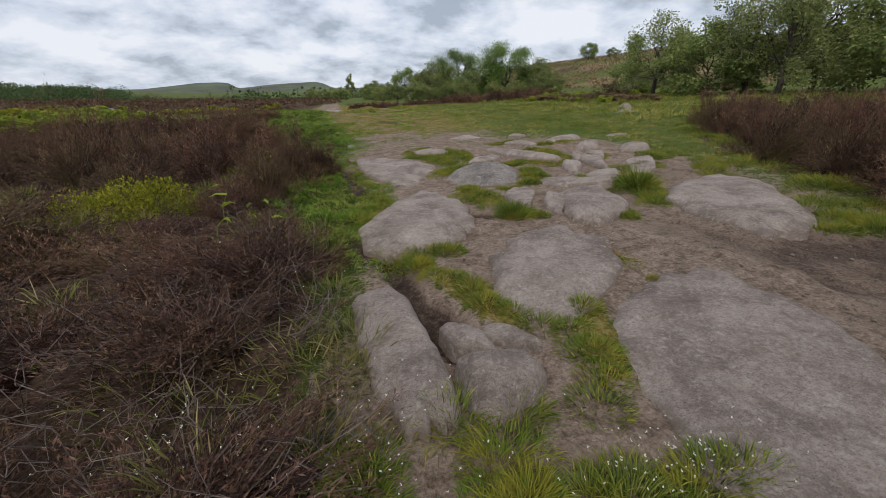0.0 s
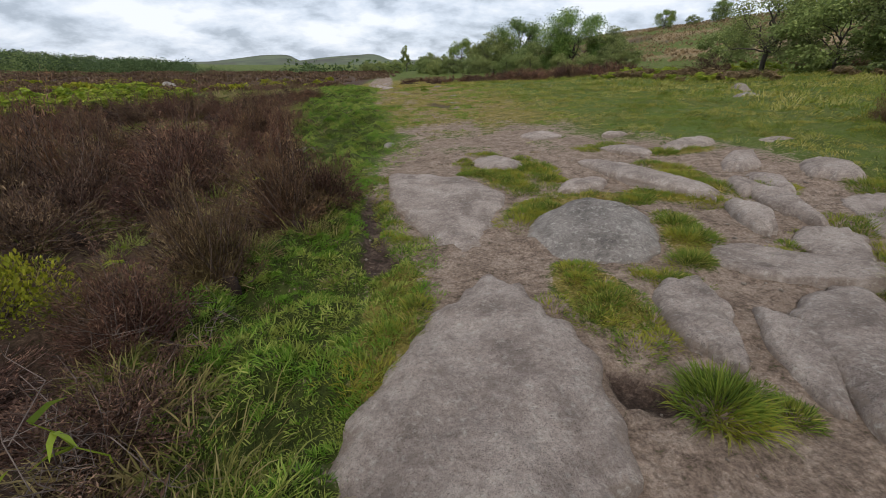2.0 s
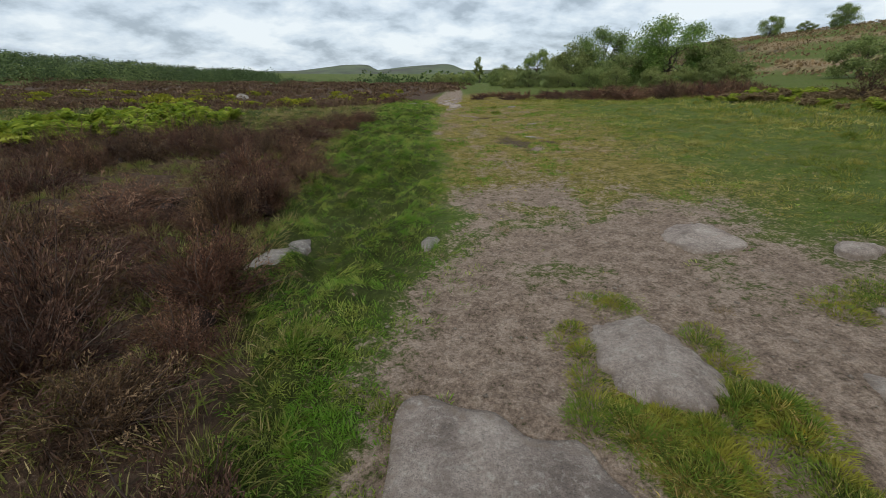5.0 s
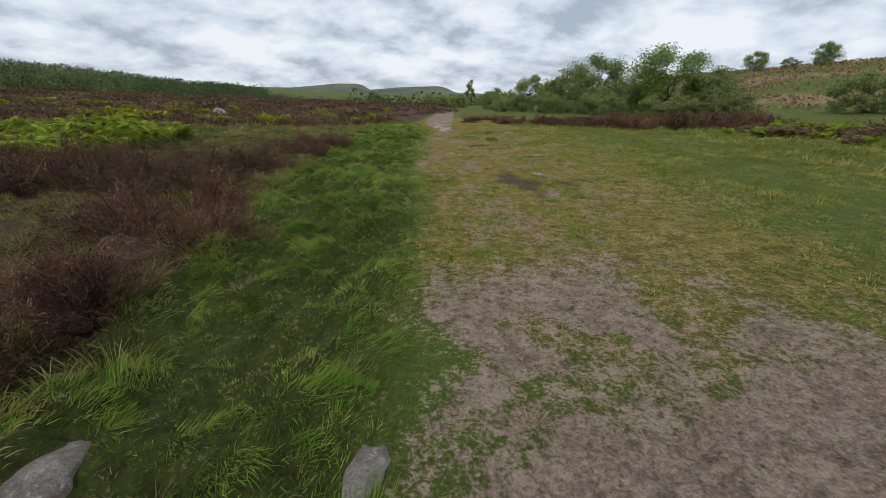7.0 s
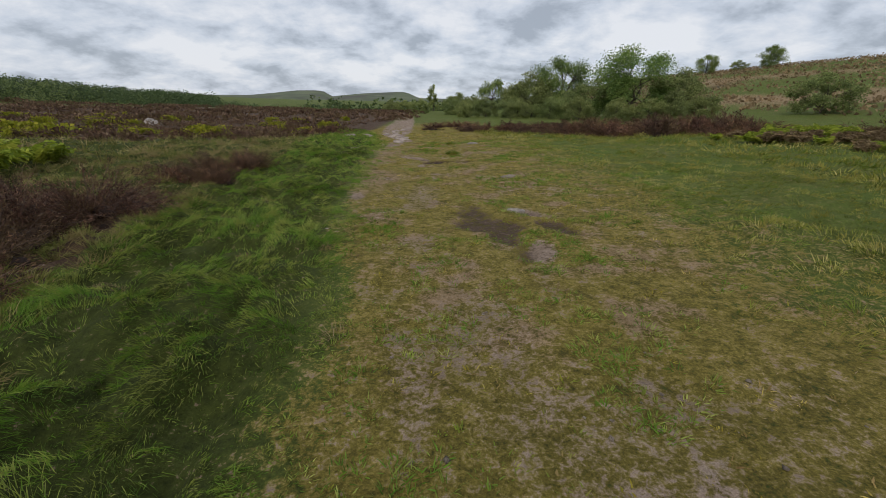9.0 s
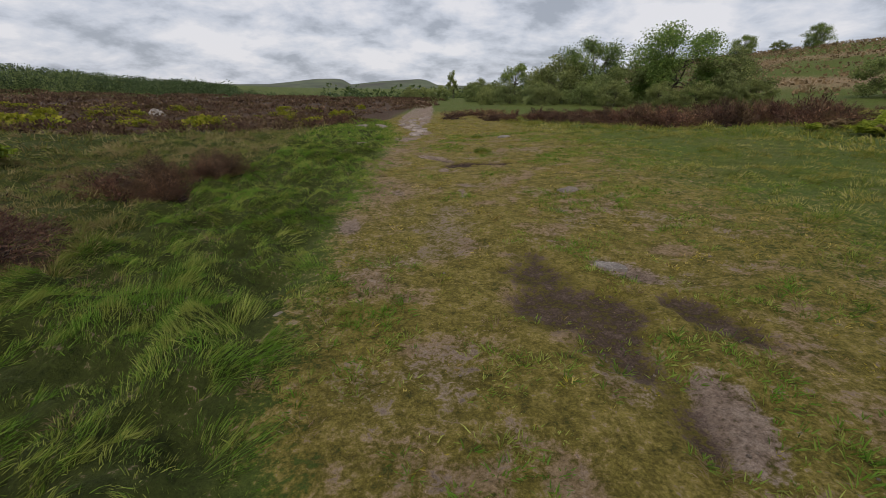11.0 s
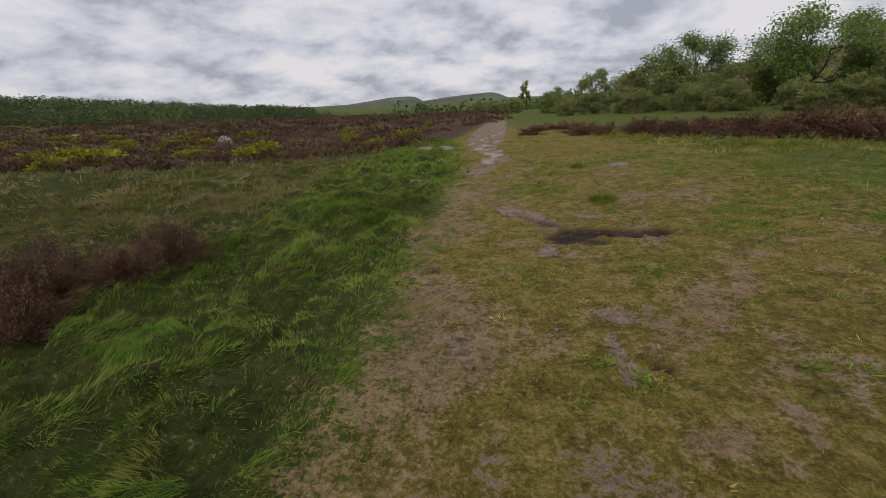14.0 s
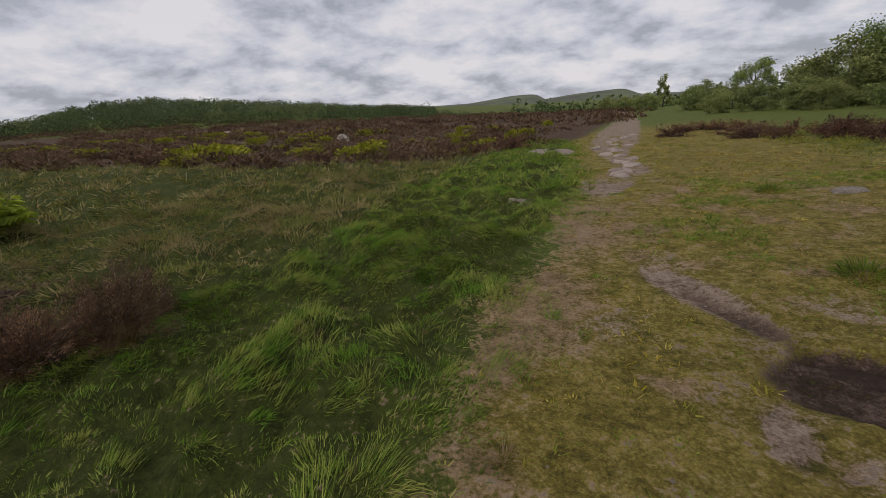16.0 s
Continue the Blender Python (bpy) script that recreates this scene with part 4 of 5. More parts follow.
# ---- heather and other shrubs ----
def heather_meshes(seed, wide, tall, sprigs, size, stems):
    """Meshes of one heather bush: the woody stems, the sprigs and an added near-black core that paints the shade of the
    dense inside.
    """
    gen = np.random.default_rng(seed)
    lobes = [(gen.normal(0, 0.3 * wide), gen.normal(0, 0.3 * wide), gen.uniform(0.6, 1.0)) for _ in range(5)]

    def dome(n, shell):
        pick = gen.integers(0, len(lobes), n)
        lx, ly, lh = np.array(lobes)[pick].T
        a, c = gen.uniform(0, 2 * np.pi, n), gen.uniform(0.02, 1, n)
        s = np.sqrt(1 - c * c)
        out = np.stack([np.cos(a) * s, np.sin(a) * s, c], 1)
        r = (shell[0] + (shell[1] - shell[0]) * gen.random(n)) * (0.62 + 0.76 * rough_field(a * 0.8 + pick * 7, c * 1.6 + seed, 0.55, 95))
        return np.stack([lx + out[:, 0] * wide * 0.62 * r, ly + out[:, 1] * wide * 0.62 * r, out[:, 2] * tall * lh * r], 1)

    tips = dome(stems, (0.70, 1.12))
    foot = tips * [0.1, 0.1, 0] + gen.normal(0, 0.04, (stems, 3)) * [1, 1, 0] - [0, 0, 0.03]
    made = [tube(bent(p, q, gen, 0.04 * wide, 4), [0.007, 0.005, 0.0035, 0.0015], 3) for p, q in zip(foot, tips)]
    v, f, t = joined(*made)
    woody = mesh_of("woody_stem", v, f, TWIG, True)
    each = sprigs // stems
    pick = np.repeat(np.arange(stems), each)
    along = 1 - 0.78 * gen.random(len(pick)) ** 1.3
    axis = unit(tips - foot)[pick]
    plume = 0.095 * wide * (1.15 - along)[:, None] ** 0.6
    root = foot[pick] + (tips - foot)[pick] * along[:, None] + gen.normal(0, 1, (len(pick), 3)) * plume
    aim = unit(axis * 0.9 + [0, 0, 0.2] + gen.normal(0, 0.5, (len(pick), 3)))
    length = gen.uniform(0.6, 1.5, len(pick)) * size
    v, f, t = blades(root, aim, length, length * gen.uniform(0.10, 0.2, len(pick)), length * 0.05, gen, False)
    own = np.repeat(gen.normal(0, 0.22, stems)[pick], 4)
    foliage = mesh_of("foliage", v, f, HEATHER, False, tint=np.clip(t * 0.8 + own, 0, 1))
    # dark domes added in each lobe, coloured as the shade between the stems
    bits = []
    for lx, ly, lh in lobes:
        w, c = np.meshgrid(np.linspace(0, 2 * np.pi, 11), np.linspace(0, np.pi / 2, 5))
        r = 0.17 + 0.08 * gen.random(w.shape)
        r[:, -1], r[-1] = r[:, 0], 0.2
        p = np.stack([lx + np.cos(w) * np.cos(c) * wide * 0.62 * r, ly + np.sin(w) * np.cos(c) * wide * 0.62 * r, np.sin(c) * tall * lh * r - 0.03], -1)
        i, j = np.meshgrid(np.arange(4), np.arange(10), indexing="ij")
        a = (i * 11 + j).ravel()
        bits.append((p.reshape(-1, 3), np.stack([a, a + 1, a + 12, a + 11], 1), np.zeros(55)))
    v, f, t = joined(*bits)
    return foliage, woody, mesh_of("thicket", v, f, SHADE_CORE, True)


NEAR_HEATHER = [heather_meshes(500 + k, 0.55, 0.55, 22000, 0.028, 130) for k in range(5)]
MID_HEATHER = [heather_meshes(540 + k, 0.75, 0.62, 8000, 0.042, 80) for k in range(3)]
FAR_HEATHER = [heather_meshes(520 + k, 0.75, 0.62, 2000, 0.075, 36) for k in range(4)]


def heather(x, y, size, high, seed, meshes, label, group):
    gen = np.random.default_rng(seed)
    ob = thing("heather_bush", x, y, None, label, "heather", group)
    ob.matrix_basis = ob.matrix_basis @ pose(0, 0, 0, 0, 0, gen.uniform(0, 360)) @ Matrix.Diagonal((size, size, high, 1))
    foliage, woody, inside = meshes[seed % len(meshes)]
    part("foliage", foliage, ob)
    part("woody_stem", woody, ob, "bare grey-brown stems")
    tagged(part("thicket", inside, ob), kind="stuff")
    return ob


BROWN_HEATHER = "brown heather bush with bare woody stems"


def heather_banks():
    gen = np.random.default_rng(31)
    k = 0
    for y in np.arange(0.4, 20.6, 0.76):
        edge = float(heather_edge(y))
        for x in np.arange(edge - float(np.interp(y, [1.8, 3.5, 9, 11], [0.65, 0.3, 0.3, 0.6])), edge - (6.5 if y < 13 else 9.5), -0.82):
            far = edge - x
            px, py = x + gen.normal(0, 0.2), y + gen.normal(0, 0.2)
            k += 1
            if far > 0.9 and 4.5 < py and float(rough_field(px, py, 1.5, 91)) > (0.52 if py < 9 else 0.60):
                continue
            if math.hypot(px + 2.8, py - 11.1) < 0.6 or math.hypot(px + 3.7, py - 5.9) < 0.7 or gen.random() < 0.05:
                continue
            high = gen.uniform(0.66, 1.16) * (0.55 + 0.95 * float(step(drift(px, py, 1.25, 93), 0.15, 0.8))) * float(np.interp(py, [1, 3, 5, 6.5, 8, 10, 12, 17, 20.5], [0.55, 0.68, 0.8, 0.9, 1.25, 1.35, 1.2, 1.05, 1.0]))
            near = far < 1.8 and py < 13.5
            heather(px, py, gen.uniform(0.85, 1.5) * (1 if near else 0.95), high, k, NEAR_HEATHER if near else MID_HEATHER, BROWN_HEATHER, "heather beside the path")
    for x, y, size, high in ((-5.3, 22.3, 1.1, 0.95), (-5.7, 23.0, 1.3, 1.05), (-5.2, 23.8, 1.1, 1.0), (-6.4, 22.6, 1.2, 0.9), (-7.1, 23.3, 1.2, 0.6), (-5.05, 23.1, 0.9, 0.85), (-4.85, 23.6, 0.8, 0.8), (-5.5, 22.7, 1.0, 0.95), (-6.0, 22.3, 1.0, 0.85)):
        k += 1
        heather(x, y, size, high, k, NEAR_HEATHER if x > -6 else FAR_HEATHER, "low reddish-brown heather patch in grass", "heather beside the path")
    for s in np.linspace(0, 1, 9):
        for row in range(4):
            k += 1
            px, py = 3.9 + 4.9 * s + row * 0.85 + gen.normal(0, 0.2), 3.0 + 8.6 * s - row * 0.5 + gen.normal(0, 0.2)
            px, py = settle(px - 0.1, py - 0.2)
            heather(px, py, gen.uniform(1.0, 1.4), gen.uniform(1.4, 1.9), k, NEAR_HEATHER, "tall dark brown heather bush at the meadow's edge", "heather at the meadow")
    for _ in range(46):
        k += 1
        px = gen.uniform(-34, -7)
        heather(px, float(moor_edge(px)) + gen.uniform(-0.5, 6), gen.uniform(0.9, 1.7), gen.uniform(0.7, 1.3), k, FAR_HEATHER, "brown heather bush on the open moor", "heather on the moor")
    heather(*settle(17.5, 29.8), 1.9, 1.9, k + 1, FAR_HEATHER, "single dark heather bush in the meadow", "heather at the meadow")
    for s in np.linspace(0, 1, 40):
        for row in range(3):
            k += 1
            if gen.random() < 0.15 + 0.35 * (s < 0.3):
                continue
            px = float(np.interp(s, [0, 0.3, 0.45, 0.6, 0.75, 0.9, 1], [-0.8, 4.6, 6.0, 6.7, 8.2, 11.0, 13.4])) + gen.normal(0, 0.3) + row * 0.8
            py = float(np.interp(s, [0, 0.3, 0.45, 0.6, 0.75, 0.9, 1], [46.5, 41.6, 37.2, 33.8, 32.2, 31.2, 31.8])) + gen.normal(0, 0.3) + row * 1.1
            heather(px, py, gen.uniform(1.1, 1.9), gen.uniform(0.7, 1.2) * (0.9 + 0.8 * s), k, FAR_HEATHER, "dark heather bush under the trees", "heather under the trees")


heather_banks()


def side_heather():
    """Heather away from the path, beyond the bushes that can be told apart."""
    gen = np.random.default_rng(34)
    made = []
    for _ in range(330):
        x, y = gen.uniform(-26, -2.4), gen.uniform(-5, 20.5)
        if y > 0 and x > float(heather_edge(y)) - (6.4 if y < 13 else 9.2):
            continue
        wide, tall, n = gen.uniform(0.5, 1.0), gen.uniform(0.3, 0.65), 420
        a, c = gen.uniform(0, 2 * np.pi, n), gen.uniform(0, 1, n)
        s = np.sqrt(1 - c * c)
        px, py = x + np.cos(a) * s * wide, y + np.sin(a) * s * wide * 0.9
        root = np.stack([px, py, relief(px, py) + c * tall * gen.uniform(0.6, 1, n)], 1)
        aim = unit(np.stack([np.cos(a) * s, np.sin(a) * s, c * 0.5 + 0.6], 1) + gen.normal(0, 0.4, (n, 3)))
        length = gen.uniform(0.06, 0.14, n)
        v, f, t = blades(root, aim, length, length * 0.5, length * 0.1, gen, False)
        made.append((v, f, np.clip(t * 0.8 + gen.uniform(-0.15, 0.3), 0, 1)))
    v, f, t = joined(*made)
    tagged(new("side_heather", mesh_of("side_heather", v, f, HEATHER, False, tint=t)), "dense brown heather covering the moor beside the path", "heather", kind="stuff")


side_heather()


def moor_cover():
    """The open moor beyond the grass: heather clumps too many to count."""
    gen = np.random.default_rng(33)
    made = []
    for band, count, size in ((0, 420, 1.0), (1, 420, 1.8)):
        for _ in range(count):
            x = gen.uniform(-75, -4) if band == 0 else gen.uniform(-130, 4)
            y = float(moor_edge(x)) + (gen.uniform(0, 26) if band == 0 else gen.uniform(24, 80))
            if x > -4.9 - 0.02 * y and y < 60 or (x > -30 and x > -1.5 - 0.03 * y):
                continue
            wide, tall = gen.uniform(0.8, 1.5) * size, gen.uniform(0.3, 0.6) * (1 + 0.15 * band)
            n = 120
            a, c = gen.uniform(0, 2 * np.pi, n), gen.uniform(0, 1, n)
            s = np.sqrt(1 - c * c)
            px, py = x + np.cos(a) * s * wide, y + np.sin(a) * s * wide * 0.8
            root = np.stack([px, py, land(px, py) + c * tall * 0.9 * gen.uniform(0.6, 1, n)], 1)
            aim = unit(np.stack([np.cos(a) * s, np.sin(a) * s, c * 0.5 + 0.6], 1) + gen.normal(0, 0.3, (n, 3)))
            length = gen.uniform(0.10, 0.24, n) * size
            v, f, t = blades(root, aim, length, length * 0.6, length * 0.1, gen, False)
            made.append((v, f, np.clip(t * 0.8 + gen.uniform(-0.1, 0.5), 0, 1)))
    v, f, t = joined(*made)
    tagged(new("moor_heather", mesh_of("moor_heather", v, f, HEATHER, False, tint=t)), "open brown moor covered with heather clumps", "heather", kind="stuff")


moor_cover()


def leaf_dome(seed, wide, tall, count, size):
    gen = np.random.default_rng(seed)
    lobes = np.array([(gen.normal(0, 0.4), gen.normal(0, 0.4), gen.uniform(0.7, 1)) for _ in range(6)])[gen.integers(0, 6, count)]
    a, c = gen.uniform(0, 2 * np.pi, count), gen.random(count)
    s, r = np.sqrt(1 - c * c), gen.uniform(0.7, 1.0, count)
    root = np.stack([(lobes[:, 0] + 0.55 * np.cos(a) * s * r) * wide, (lobes[:, 1] + 0.55 * np.sin(a) * s * r) * wide, c * r * tall * lobes[:, 2]], 1)
    aim = unit(np.stack([np.cos(a) * s, np.sin(a) * s, c + 0.4], 1) + gen.normal(0, 0.5, (count, 3)))
    length = gen.uniform(0.6, 1.4, count) * size
    v, f, t = blades(root, aim, length, length * 0.55, length * 0.15, gen, False)
    stems = [tube(bent((gen.normal(0, 0.05), gen.normal(0, 0.05), -0.02), root[i], gen, 0.03, 3), [0.005, 0.004, 0.002], 3) for i in range(30)]
    sv, sf, _ = joined(*stems)
    return mesh_of("leaf_cover", v, f, BILBERRY, False, tint=t), mesh_of("woody_stem", sv, sf, TWIG, True)


NEAR_BILBERRY, FAR_BILBERRY = leaf_dome(601, 0.55, 0.42, 3600, 0.030), leaf_dome(602, 0.9, 0.5, 700, 0.13)


def bilberry(x, y, size, high, meshes, label):
    ob = thing("bilberry_bush", x, y, None, label, "shrub", "yellow-green shrubs")
    ob.matrix_basis = ob.matrix_basis @ pose(0, 0, 0, 0, 0, 97 * x) @ Matrix.Diagonal((size, size, high, 1))
    tagged(part("leaf_cover", meshes[0], ob), kind="stuff")
    part("woody_stem", meshes[1], ob)


bilberry(*settle(-3.75, 6.2), 0.95, 1.35, NEAR_BILBERRY, "bright yellow-green bilberry bush among heather")
bilberry(*settle(-4.5, 6.5), 0.95, 1.3, NEAR_BILBERRY, "bright yellow-green bilberry bush among heather")


def moor_shrubs():
    gen = np.random.default_rng(35)
    bilberry(-21.3, 36.5, 2.1, 1.6, FAR_BILBERRY, "broad yellow-green shrub on the moor")
    bilberry(-23.4, 38.3, 2.1, 1.6, FAR_BILBERRY, "broad yellow-green shrub on the moor")
    for k in range(120):
        x = gen.uniform(-62, -9)
        y = float(moor_edge(x)) + gen.uniform(1, 34)
        bilberry(x, y, gen.uniform(0.5, 1.5), gen.uniform(0.6, 1.2), FAR_BILBERRY, "yellow-green shrub among brown heather")


moor_shrubs()


def frond_mesh(seed, fronds, length, material):
    gen = np.random.default_rng(seed)
    made = []
    for k in range(fronds):
        turn, up = gen.uniform(0, 2 * np.pi), gen.uniform(0.7, 1.25)
        t = np.linspace(0, 1, 22)
        size = length * gen.uniform(0.7, 1.15)
        d = np.array([math.cos(turn), math.sin(turn), 0])
        spine = d * (size * np.cos(up) * t ** 1.2)[:, None] + np.array([0, 0, 1]) * (size * (np.sin(up) * t - 0.38 * t ** 2.5))[:, None]
        side = np.array([-d[1], d[0], 0])
        leaf = 0.34 * size * np.sin(np.pi * (0.12 + 0.88 * t)) * (t > 0.22)
        for sign in (-1, 1):
            root = spine[4:]
            aim = unit(side * sign + d * 0.35 + gen.normal(0, 0.12, (18, 3)))
            made.append(blades(root, aim, leaf[4:] + 0.01, np.full(18, size * 0.055), leaf[4:] * 0.2, gen, False))
        made.append(blades(spine[:1], unit(spine[12:13] - spine[:1]), np.array([size * 0.6]), np.array([0.012]), np.array([0.0]), gen, False))
    v, f, t = joined(*made)
    return mesh_of("frond_crown", v, f, material, False, tint=t)


GREEN_FRONDS = [frond_mesh(620 + k, 13, 0.95, BRACKEN) for k in range(3)]
DRY_FRONDS = [frond_mesh(630 + k, 12, 0.85, DRYFERN) for k in range(2)]


def bracken(x, y, size, k, meshes, label):
    ob = thing("bracken_fern", x, y, None, label, "fern", "bracken")
    ob.matrix_basis = ob.matrix_basis @ pose(0, 0, 0, 0, 0, 61 * k) @ Matrix.Diagonal((size, size, size, 1))
    part("frond_crown", meshes[k % len(meshes)], ob)


def ferns():
    gen = np.random.default_rng(36)
    for k in range(46):
        bracken(gen.uniform(-16.5, -10.8), gen.uniform(18.5, 25.5), gen.uniform(1.1, 1.7), k, GREEN_FRONDS, "bright green bracken fern beside heather")
    for k in range(60):
        by = gen.uniform(20.3, 29)
        bracken(10.3 + (28 - by) * 0.34 + 6 * gen.random() ** 1.6, by, gen.uniform(0.45, 0.85), k, DRY_FRONDS if k % 4 else GREEN_FRONDS, "withered straw-coloured bracken at the meadow's far side")
    for k in range(26):
        bracken(gen.uniform(12, 30), gen.uniform(27, 34), gen.uniform(0.7, 1.2), k, GREEN_FRONDS if k % 2 else DRY_FRONDS, "green and straw-coloured bracken before the trees")


ferns()


def flowers():
    gen = np.random.default_rng(37)
    made = []
    for x, y, spread, count in ((-0.25, 1.66, 0.16, 90), (-1.75, 2.0, 0.45, 170), (-2.2, 3.9, 0.4, 60)):
        x, y = settle(x, y)
        px, py = x + gen.normal(0, spread, count), y + gen.normal(0, spread * 0.6, count)
        root = np.stack([px, py, relief(px, py) + gen.uniform(0.08, 0.2, count)], 1)
        for _ in range(3):
            made.append(blades(root, unit(gen.normal(0, 0.6, (count, 3)) + [0, 0, 0.5]), gen.uniform(0.005, 0.010, count), np.full(count, 0.006), np.zeros(count), gen, False))
    v, f, t = joined(*made)
    tagged(new("white_flowers", mesh_of("white_flowers", v, f, PETAL, False, tint=t)), "tiny white bedstraw flowers among grass", "flowers", kind="stuff")


flowers()


def dead_branches():
    gen = np.random.default_rng(38)
    for x, y, size in ((-1.95, 2.55, 0.5), (-2.35, 3.0, 0.55), (-1.7, 3.3, 0.4), (-2.6, 2.4, 0.5), (-2.15, 4.8, 0.45), (-2.45, 6.0, 0.5), (-1.6, 2.2, 0.35),
                       (-2.0, 1.9, 0.4), (-2.9, 3.2, 0.5), (-1.75, 2.9, 0.4), (-2.3, 2.2, 0.4), (-2.5, 5.1, 0.4), (-2.15, 3.6, 0.5), (-3.1, 2.6, 0.5)):
        x, y = settle(x, y)
        ob = thing("dead_branch", x, y, float(relief(x, y)) - 0.02, "bleached bare twigs standing in heather", "branch", "dead twigs")
        for _ in range(8):
            a = gen.uniform(0, 2 * np.pi)
            end = np.array([math.cos(a) * size, math.sin(a) * size, gen.uniform(0.2, 0.42)]) * gen.uniform(0.6, 1)
            line = bent((0, 0, 0.0), end, gen, 0.06, 7)
            made = [tube(line, np.linspace(0.0042, 0.0013, 7), 4)]
            for _ in range(4):
                i = gen.integers(2, 6)
                made.append(tube(bent(line[i], line[i] + gen.normal(0, 0.1, 3) + [0, 0, 0.03], gen, 0.015, 4), np.linspace(0.002, 0.0007, 4), 3))
            v, f, _ = joined(*made)
            part("twig", mesh_of("twig", v, f, DEADWOOD, True), ob)


dead_branches()


def bracken_shoots():
    gen = np.random.default_rng(40)
    for x, y, tall in ((-2.05, 4.75, 0.55), (-2.2, 5.1, 0.45), (-2.6, 4.6, 0.5), (-2.9, 6.4, 0.4), (-2.75, 8.6, 0.45)):
        x, y = settle(x, y)
        z = float(relief(x, y))
        a = gen.uniform(0, 6.28)
        tip = np.array([math.cos(a) * 0.2, math.sin(a) * 0.2, tall])
        line = bent((0, 0, 0), tip, gen, 0.02, 6)
        ob = thing("bracken_shoot", x, y, z, "young bright green fern shoot among heather", "fern", "fern shoots")
        v, f, _ = tube(line, np.linspace(0.005, 0.002, 6), 5)
        part("stalk", mesh_of("stalk", v, f, BRACKEN, True, tint=np.full(len(v), 0.4)), ob)
        for k in range(5):
            d = unit(np.array([math.cos(a + 1.9 * k), math.sin(a + 1.9 * k), 0.25]))
            v, f, t = blades(line[3 + k % 3][None], d[None], np.array([0.14]), np.array([0.024]), np.array([0.05]), gen)
            part("leaf", mesh_of("leaf", v, f, BRACKEN, False, tint=t), ob)


bracken_shoots()


def pebbles():
    gen = np.random.default_rng(39)
    verts, faces, base = [], [], 0
    unit_ball = np.array([(1, 0, 0), (-1, 0, 0), (0, 1, 0), (0, -1, 0), (0, 0, 1), (0, 0, -1)], float)
    tri = np.array([(0, 2, 4), (2, 1, 4), (1, 3, 4), (3, 0, 4), (2, 0, 5), (1, 2, 5), (3, 1, 5), (0, 3, 5)])
    n = 7000
    x, y = gen.uniform(-1.8, 4, n), gen.uniform(1.2, 30, n)
    bare = zones(x, y)[0]
    keep = off_rocks(x, y, 1.0) & (gen.random(n) < 0.02 + 0.75 * bare)
    for px, py, pz in zip(x[keep], y[keep], relief(x[keep], y[keep])):
        r = 0.006 + 0.018 * gen.random() ** 4
        verts.append(unit_ball * gen.uniform(0.6, 1.3, (6, 3)) * r * [1, 1, 0.6] + [px, py, pz + r * 0.25])
        faces.append(tri + base)
        base += 6
    tagged(new("pebbles", mesh_of("pebbles", np.concatenate(verts), np.concatenate(faces), PALESTONE, True)), "small pale pebbles on bare soil", "stones", kind="stuff")


pebbles()


# ---- trees ----
def tree_meshes(seed, tall, wide, leaves, size, material, bole=0.22, lobes=9, low=0.25):
    """Trunk with limbs, and a crown of leaf sprays gathered round the limbs' ends."""
    gen = np.random.default_rng(seed)
    top = np.array([gen.normal(0, 0.04) * tall, gen.normal(0, 0.04) * tall, tall * 0.62])
    spine = bent((0, 0, -0.1), top, gen, 0.03 * tall, 7)
    wood = [tube(spine, np.linspace(1, 0.35, 7) * bole * tall / 7, 8)]
    v_all = []
    for k in range(lobes):
        a = k * 2.4 + gen.normal(0, 0.35)
        h = low + (0.93 - low) * (k + 0.5) / lobes
        reach = math.sqrt(max(0.05, 1 - ((h - 0.48) / 0.56) ** 2)) * gen.uniform(0.55, 0.95)
        centre = np.array([math.cos(a) * wide / 2 * reach, math.sin(a) * wide / 2 * reach, tall * h])
        if k == lobes - 1:
            centre = np.array([gen.normal(0, 0.1) * wide, gen.normal(0, 0.1) * wide, tall * 0.92])
        start = spine[min(5, 1 + int(5 * h * 0.8))]
        limb = bent(start, centre, gen, 0.035 * tall, 6)
        wood.append(tube(limb, np.linspace(0.4, 0.1, 6) * bole * tall / 7, 6))
        share = max(6, int(leaves / lobes / 70))
        spread = np.array([wide * 0.195, wide * 0.195, tall * 0.145]) * gen.uniform(0.75, 1.3)
        for _ in range(share):
            knot = centre + unit(gen.normal(0, 1, 3)) * gen.uniform(0.2, 1.1) * spread
            wood.append(tube(bent(limb[gen.integers(2, 6)], knot, gen, 0.02 * tall, 4), np.linspace(0.09, 0.03, 4) * bole * tall / 7, 4))
            n = 70
            root = knot + np.clip(gen.normal(0, 1, (n, 3)), -1.4, 1.4) * [wide * 0.055, wide * 0.055, tall * 0.045]
            aim = unit(gen.normal(0, 1, (n, 3)) * [1, 1, 0.45] + (root - knot) * 0.8)
            length = gen.uniform(0.6, 1.4, n) * size
            v, f, t = blades(root, aim, length, length * 0.6, length * 0.2, gen, False)
            v_all.append((v, f, np.clip(t + gen.normal(0, 0.12), 0, 1)))
    v, f, t = joined(*v_all)
    wv, wf, _ = joined(*wood)
    return mesh_of("trunk", wv, wf, BARK, True), mesh_of("crown", v, f, material, False, tint=t)


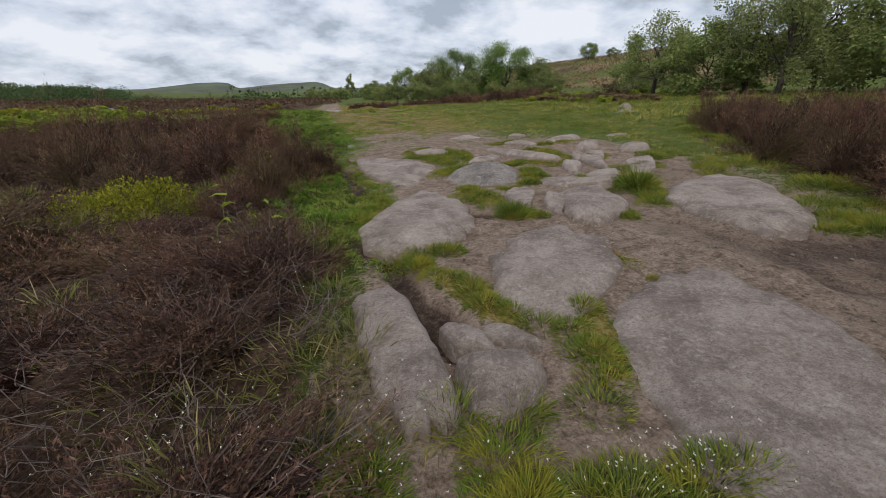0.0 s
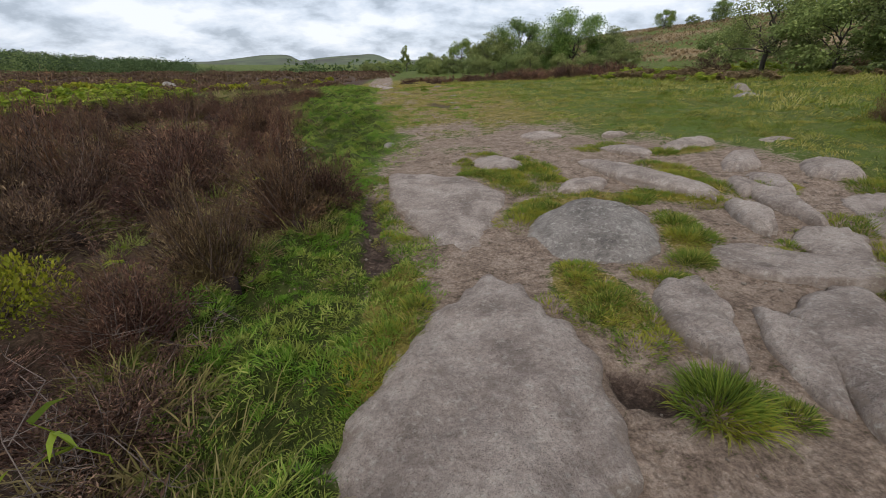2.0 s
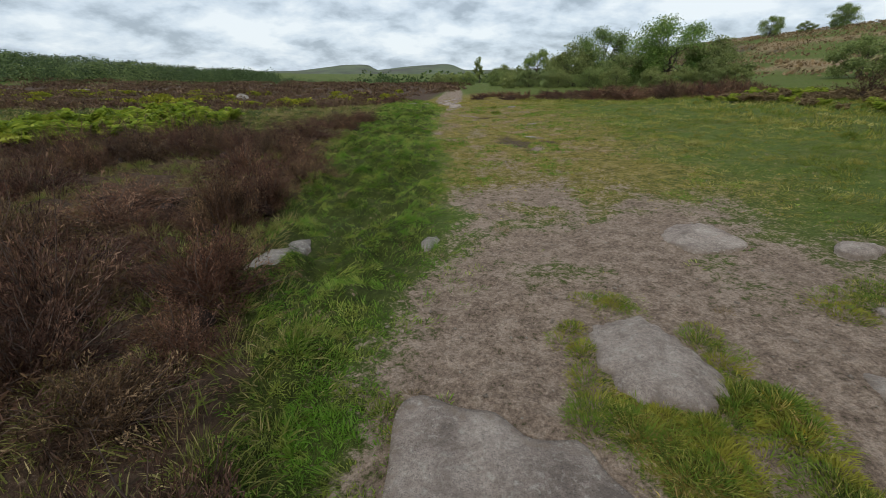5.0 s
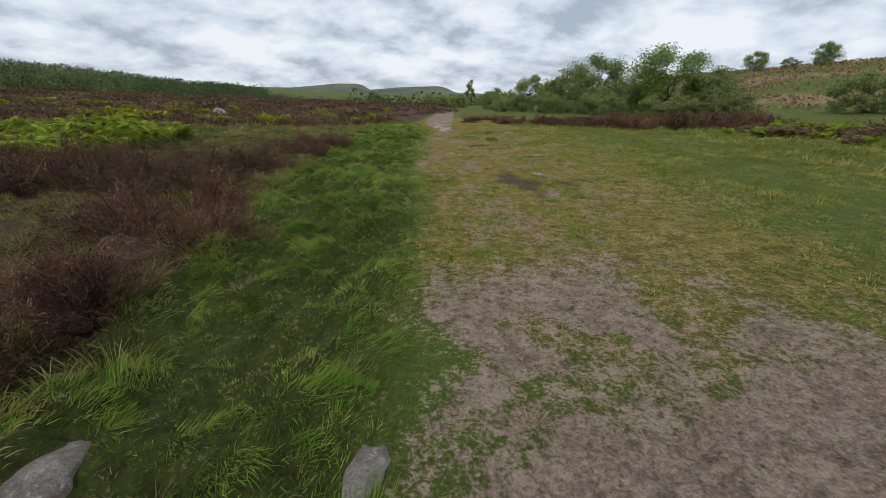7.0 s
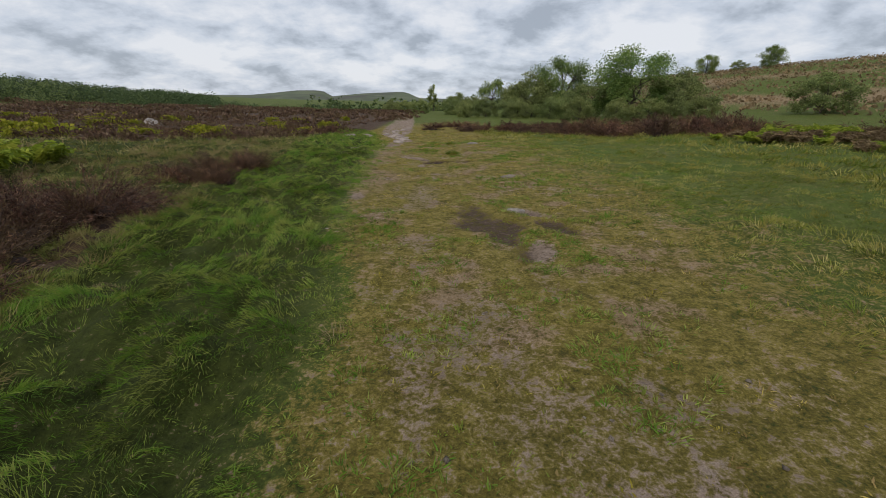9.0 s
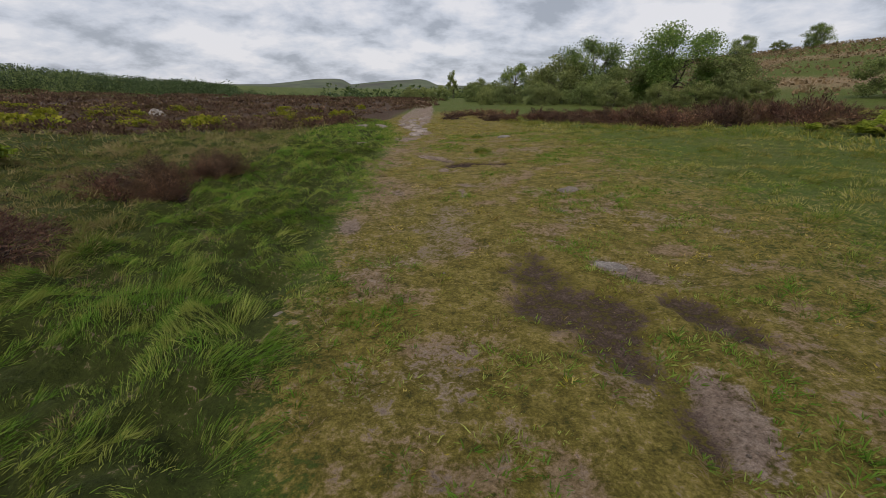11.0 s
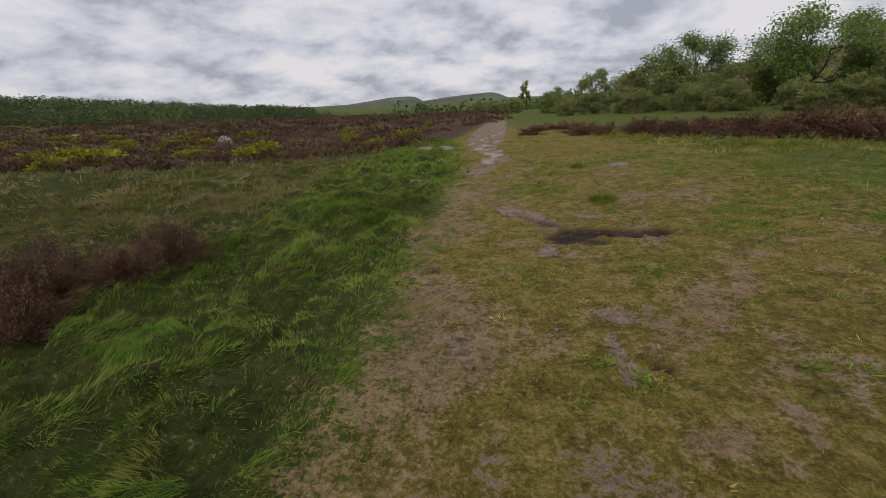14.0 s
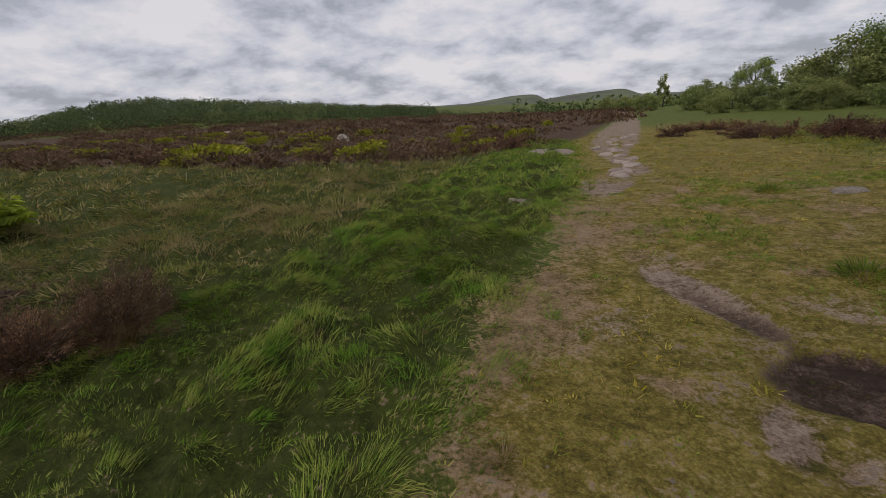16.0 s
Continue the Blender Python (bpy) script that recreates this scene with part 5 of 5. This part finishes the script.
def plant(name, x, y, meshes, turn, label, group, size=1.0, sunk=0.0):
    ob = thing(name, x, y, float(land(x, y)) - sunk, label, "tree", group)
    ob.matrix_basis = ob.matrix_basis @ pose(0, 0, 0, 0, 0, turn) @ Matrix.Diagonal((size, size, size, 1))
    part("trunk", meshes[0], ob, "dark trunk with spreading limbs")
    part("crown", meshes[1], ob)


BROAD = tree_meshes(701, 6.6, 8.0, 24000, 0.17, OAK, 0.2, 15, 0.13)
ROUND = tree_meshes(702, 7.0, 7.8, 24000, 0.17, OAK, 0.18, 15, 0.13)
OPEN = tree_meshes(703, 5.2, 5.4, 6500, 0.18, OAK, 0.26, 9, 0.42)
SLIM = tree_meshes(704, 4.9, 2.1, 4500, 0.17, BIRCH, 0.18, 9, 0.12)
LOW = tree_meshes(705, 3.9, 5.4, 11000, 0.17, BIRCH, 0.15, 13, 0.05)
WISPY = tree_meshes(706, 7.4, 6.5, 11500, 0.17, BIRCH, 0.2, 15, 0.18)
CLUMP = "trees at the meadow's end"
plant("broad_tree", 18.4, 55.1, BROAD, 20, "broad spreading green tree behind heather", CLUMP, 0.88)
plant("broad_tree", 22.0, 53.4, LOW, 140, "low leafy tree behind heather", CLUMP, 1.0)
plant("broad_tree", 15.2, 67.7, ROUND, 75, "rounded green tree behind heather", CLUMP, 0.92)
plant("broad_tree", 11.6, 67.0, LOW, 10, "low leafy tree behind heather", CLUMP, 1.2)
plant("broad_tree", 15.9, 57.5, LOW, 250, "low leafy tree behind heather", CLUMP, 0.95)
plant("open_tree", 11.7, 105.0, OPEN, 45, "open-crowned tree with a visible dark trunk", CLUMP, 1.12)
plant("slim_tree", -0.4, 105.0, SLIM, 0, "slim upright birch tree", CLUMP)
for k, (x, y, size) in enumerate(((2.2, 78, 0.6), (3.8, 82, 0.75), (5.6, 76, 0.6), (11.2, 74, 0.9), (13.0, 80, 1.0), (-2.8, 92, 0.6), (-6.0, 98, 0.55), (-9, 104, 0.6))):
    plant("small_tree", x, y, LOW, 50 * k, "small leafy tree at the far end of the meadow", CLUMP, size)
for k, (x, y, size) in enumerate(((3.2, 66, 0.75), (5.6, 64, 0.85), (8.0, 62, 0.8), (8.6, 60, 0.75), (11.2, 57, 0.8), (13.2, 54, 0.8), (14.6, 61.5, 0.95), (15.4, 50.6, 0.75),
                                  (17.6, 49.5, 0.75), (20.2, 49.6, 0.75), (22.6, 50.5, 0.7))):
    plant("small_tree", x, y, LOW, 77 * k, "low grey-green bush filling the gap under taller trees", CLUMP, 0.62 * size)
for k, (x, y, size) in enumerate(((20.5, 29.2, 0.95), (22.5, 26.6, 1.0), (24.0, 25.0, 1.1), (23.2, 22.0, 1.1), (27.5, 23.5, 1.25), (28.5, 19.0, 1.3), (26.0, 15.0, 1.2))):
    plant("wood_tree", *settle(x, y), (WISPY, LOW, WISPY, WISPY)[k % 4], 70 * k, "leafy tree of the wood beside the meadow", "wood beside the meadow", size * (1.0 if k % 4 == 1 else 0.68))
plant("small_tree", 34.6, 52.2, LOW, 30, "low leafy tree on the edge of the hillside", CLUMP, 0.85)
plant("hill_tree", 91.0, 163.4, ROUND, 0, "lone dark green tree on the hillside", "trees on the hillside", 0.85)
plant("hill_tree", 93.9, 138.6, ROUND, 120, "lone dark green tree on the hillside", "trees on the hillside", 0.8)
plant("hill_tree", 94.0, 152.0, LOW, 60, "low tree on the hillside", "trees on the hillside", 0.75)


def far_wood():
    """The wooded ridge: more trees than one could count."""
    gen = np.random.default_rng(51)
    made = []
    for _ in range(1900):
        turn, far = gen.uniform(10, 90), gen.uniform(128, 240)
        if turn < 24 and gen.random() < 0.4:
            continue
        x, y = -math.sin(math.radians(turn)) * far, math.cos(math.radians(turn)) * far
        tall, z = gen.uniform(4.2, 6.0) * (0.55 if turn < 24 else 1) * (0.7 + 0.3 * min(1, (far - 128) / 60)), float(land(x, y))
        n = 120
        out = unit(gen.normal(0, 1, (n, 3)))
        root = np.array([x, y, z + tall * 0.46]) + out * [tall * 0.5, tall * 0.5, tall * 0.46] * gen.uniform(0.72, 1, (n, 1))
        aim = unit(gen.normal(0, 1, (n, 3)) * [1, 1, 0.6])
        length = gen.uniform(0.05, 0.095, n) * tall
        v, f, t = blades(root, aim, length, length * 1.05, length * 0.2, gen, False)
        made.append((v, f, np.clip(t + gen.normal(0, 0.32), 0, 1)))
    for _ in range(260):
        turn, far = gen.uniform(-14, 14), gen.uniform(120, 260)
        x, y = -math.sin(math.radians(turn)) * far, math.cos(math.radians(turn)) * far
        tall, z, n = gen.uniform(2.0, 4.0), float(land(x, y)), 30
        out = unit(gen.normal(0, 1, (n, 3)))
        root = np.array([x, y, z + tall * 0.5]) + out * [tall * 0.6, tall * 0.6, tall * 0.45] * gen.uniform(0.4, 1, (n, 1))
        length = gen.uniform(0.15, 0.35, n) * tall
        made.append(blades(root, unit(out + gen.normal(0, 0.6, (n, 3))), length, length * 0.7, length * 0.2, gen, False))
    v, f, t = joined(*made)
    tagged(new("far_woods", mesh_of("far_woods", v, f, FOREST, False, tint=t)), "dark green wood covering a low ridge", "woods", kind="stuff")


far_wood()


def hillside_scrub():
    gen = np.random.default_rng(53)
    made = []
    for _ in range(2200):
        x, y = gen.uniform(34, 116), gen.uniform(20, 260)
        z, wide = float(land(x, y)), gen.uniform(0.5, 1.6)
        n = 16
        out = unit(gen.normal(0, 1, (n, 3)) * [1, 1, 0.5] + [0, 0, 0.3])
        root = np.array([x, y, z]) + out * [wide, wide, 0.5]
        length = gen.uniform(0.25, 0.6, n)
        made.append(blades(root, unit(out + [0, 0, 0.6]), length, length * 0.8, length * 0.2, gen, False))
    v, f, t = joined(*made)
    tagged(new("hillside_bracken", mesh_of("hillside_bracken", v, f, DRYFERN, False, tint=t)), "straw-coloured bracken scrub over the hillside", "scrub", kind="stuff")


hillside_scrub()
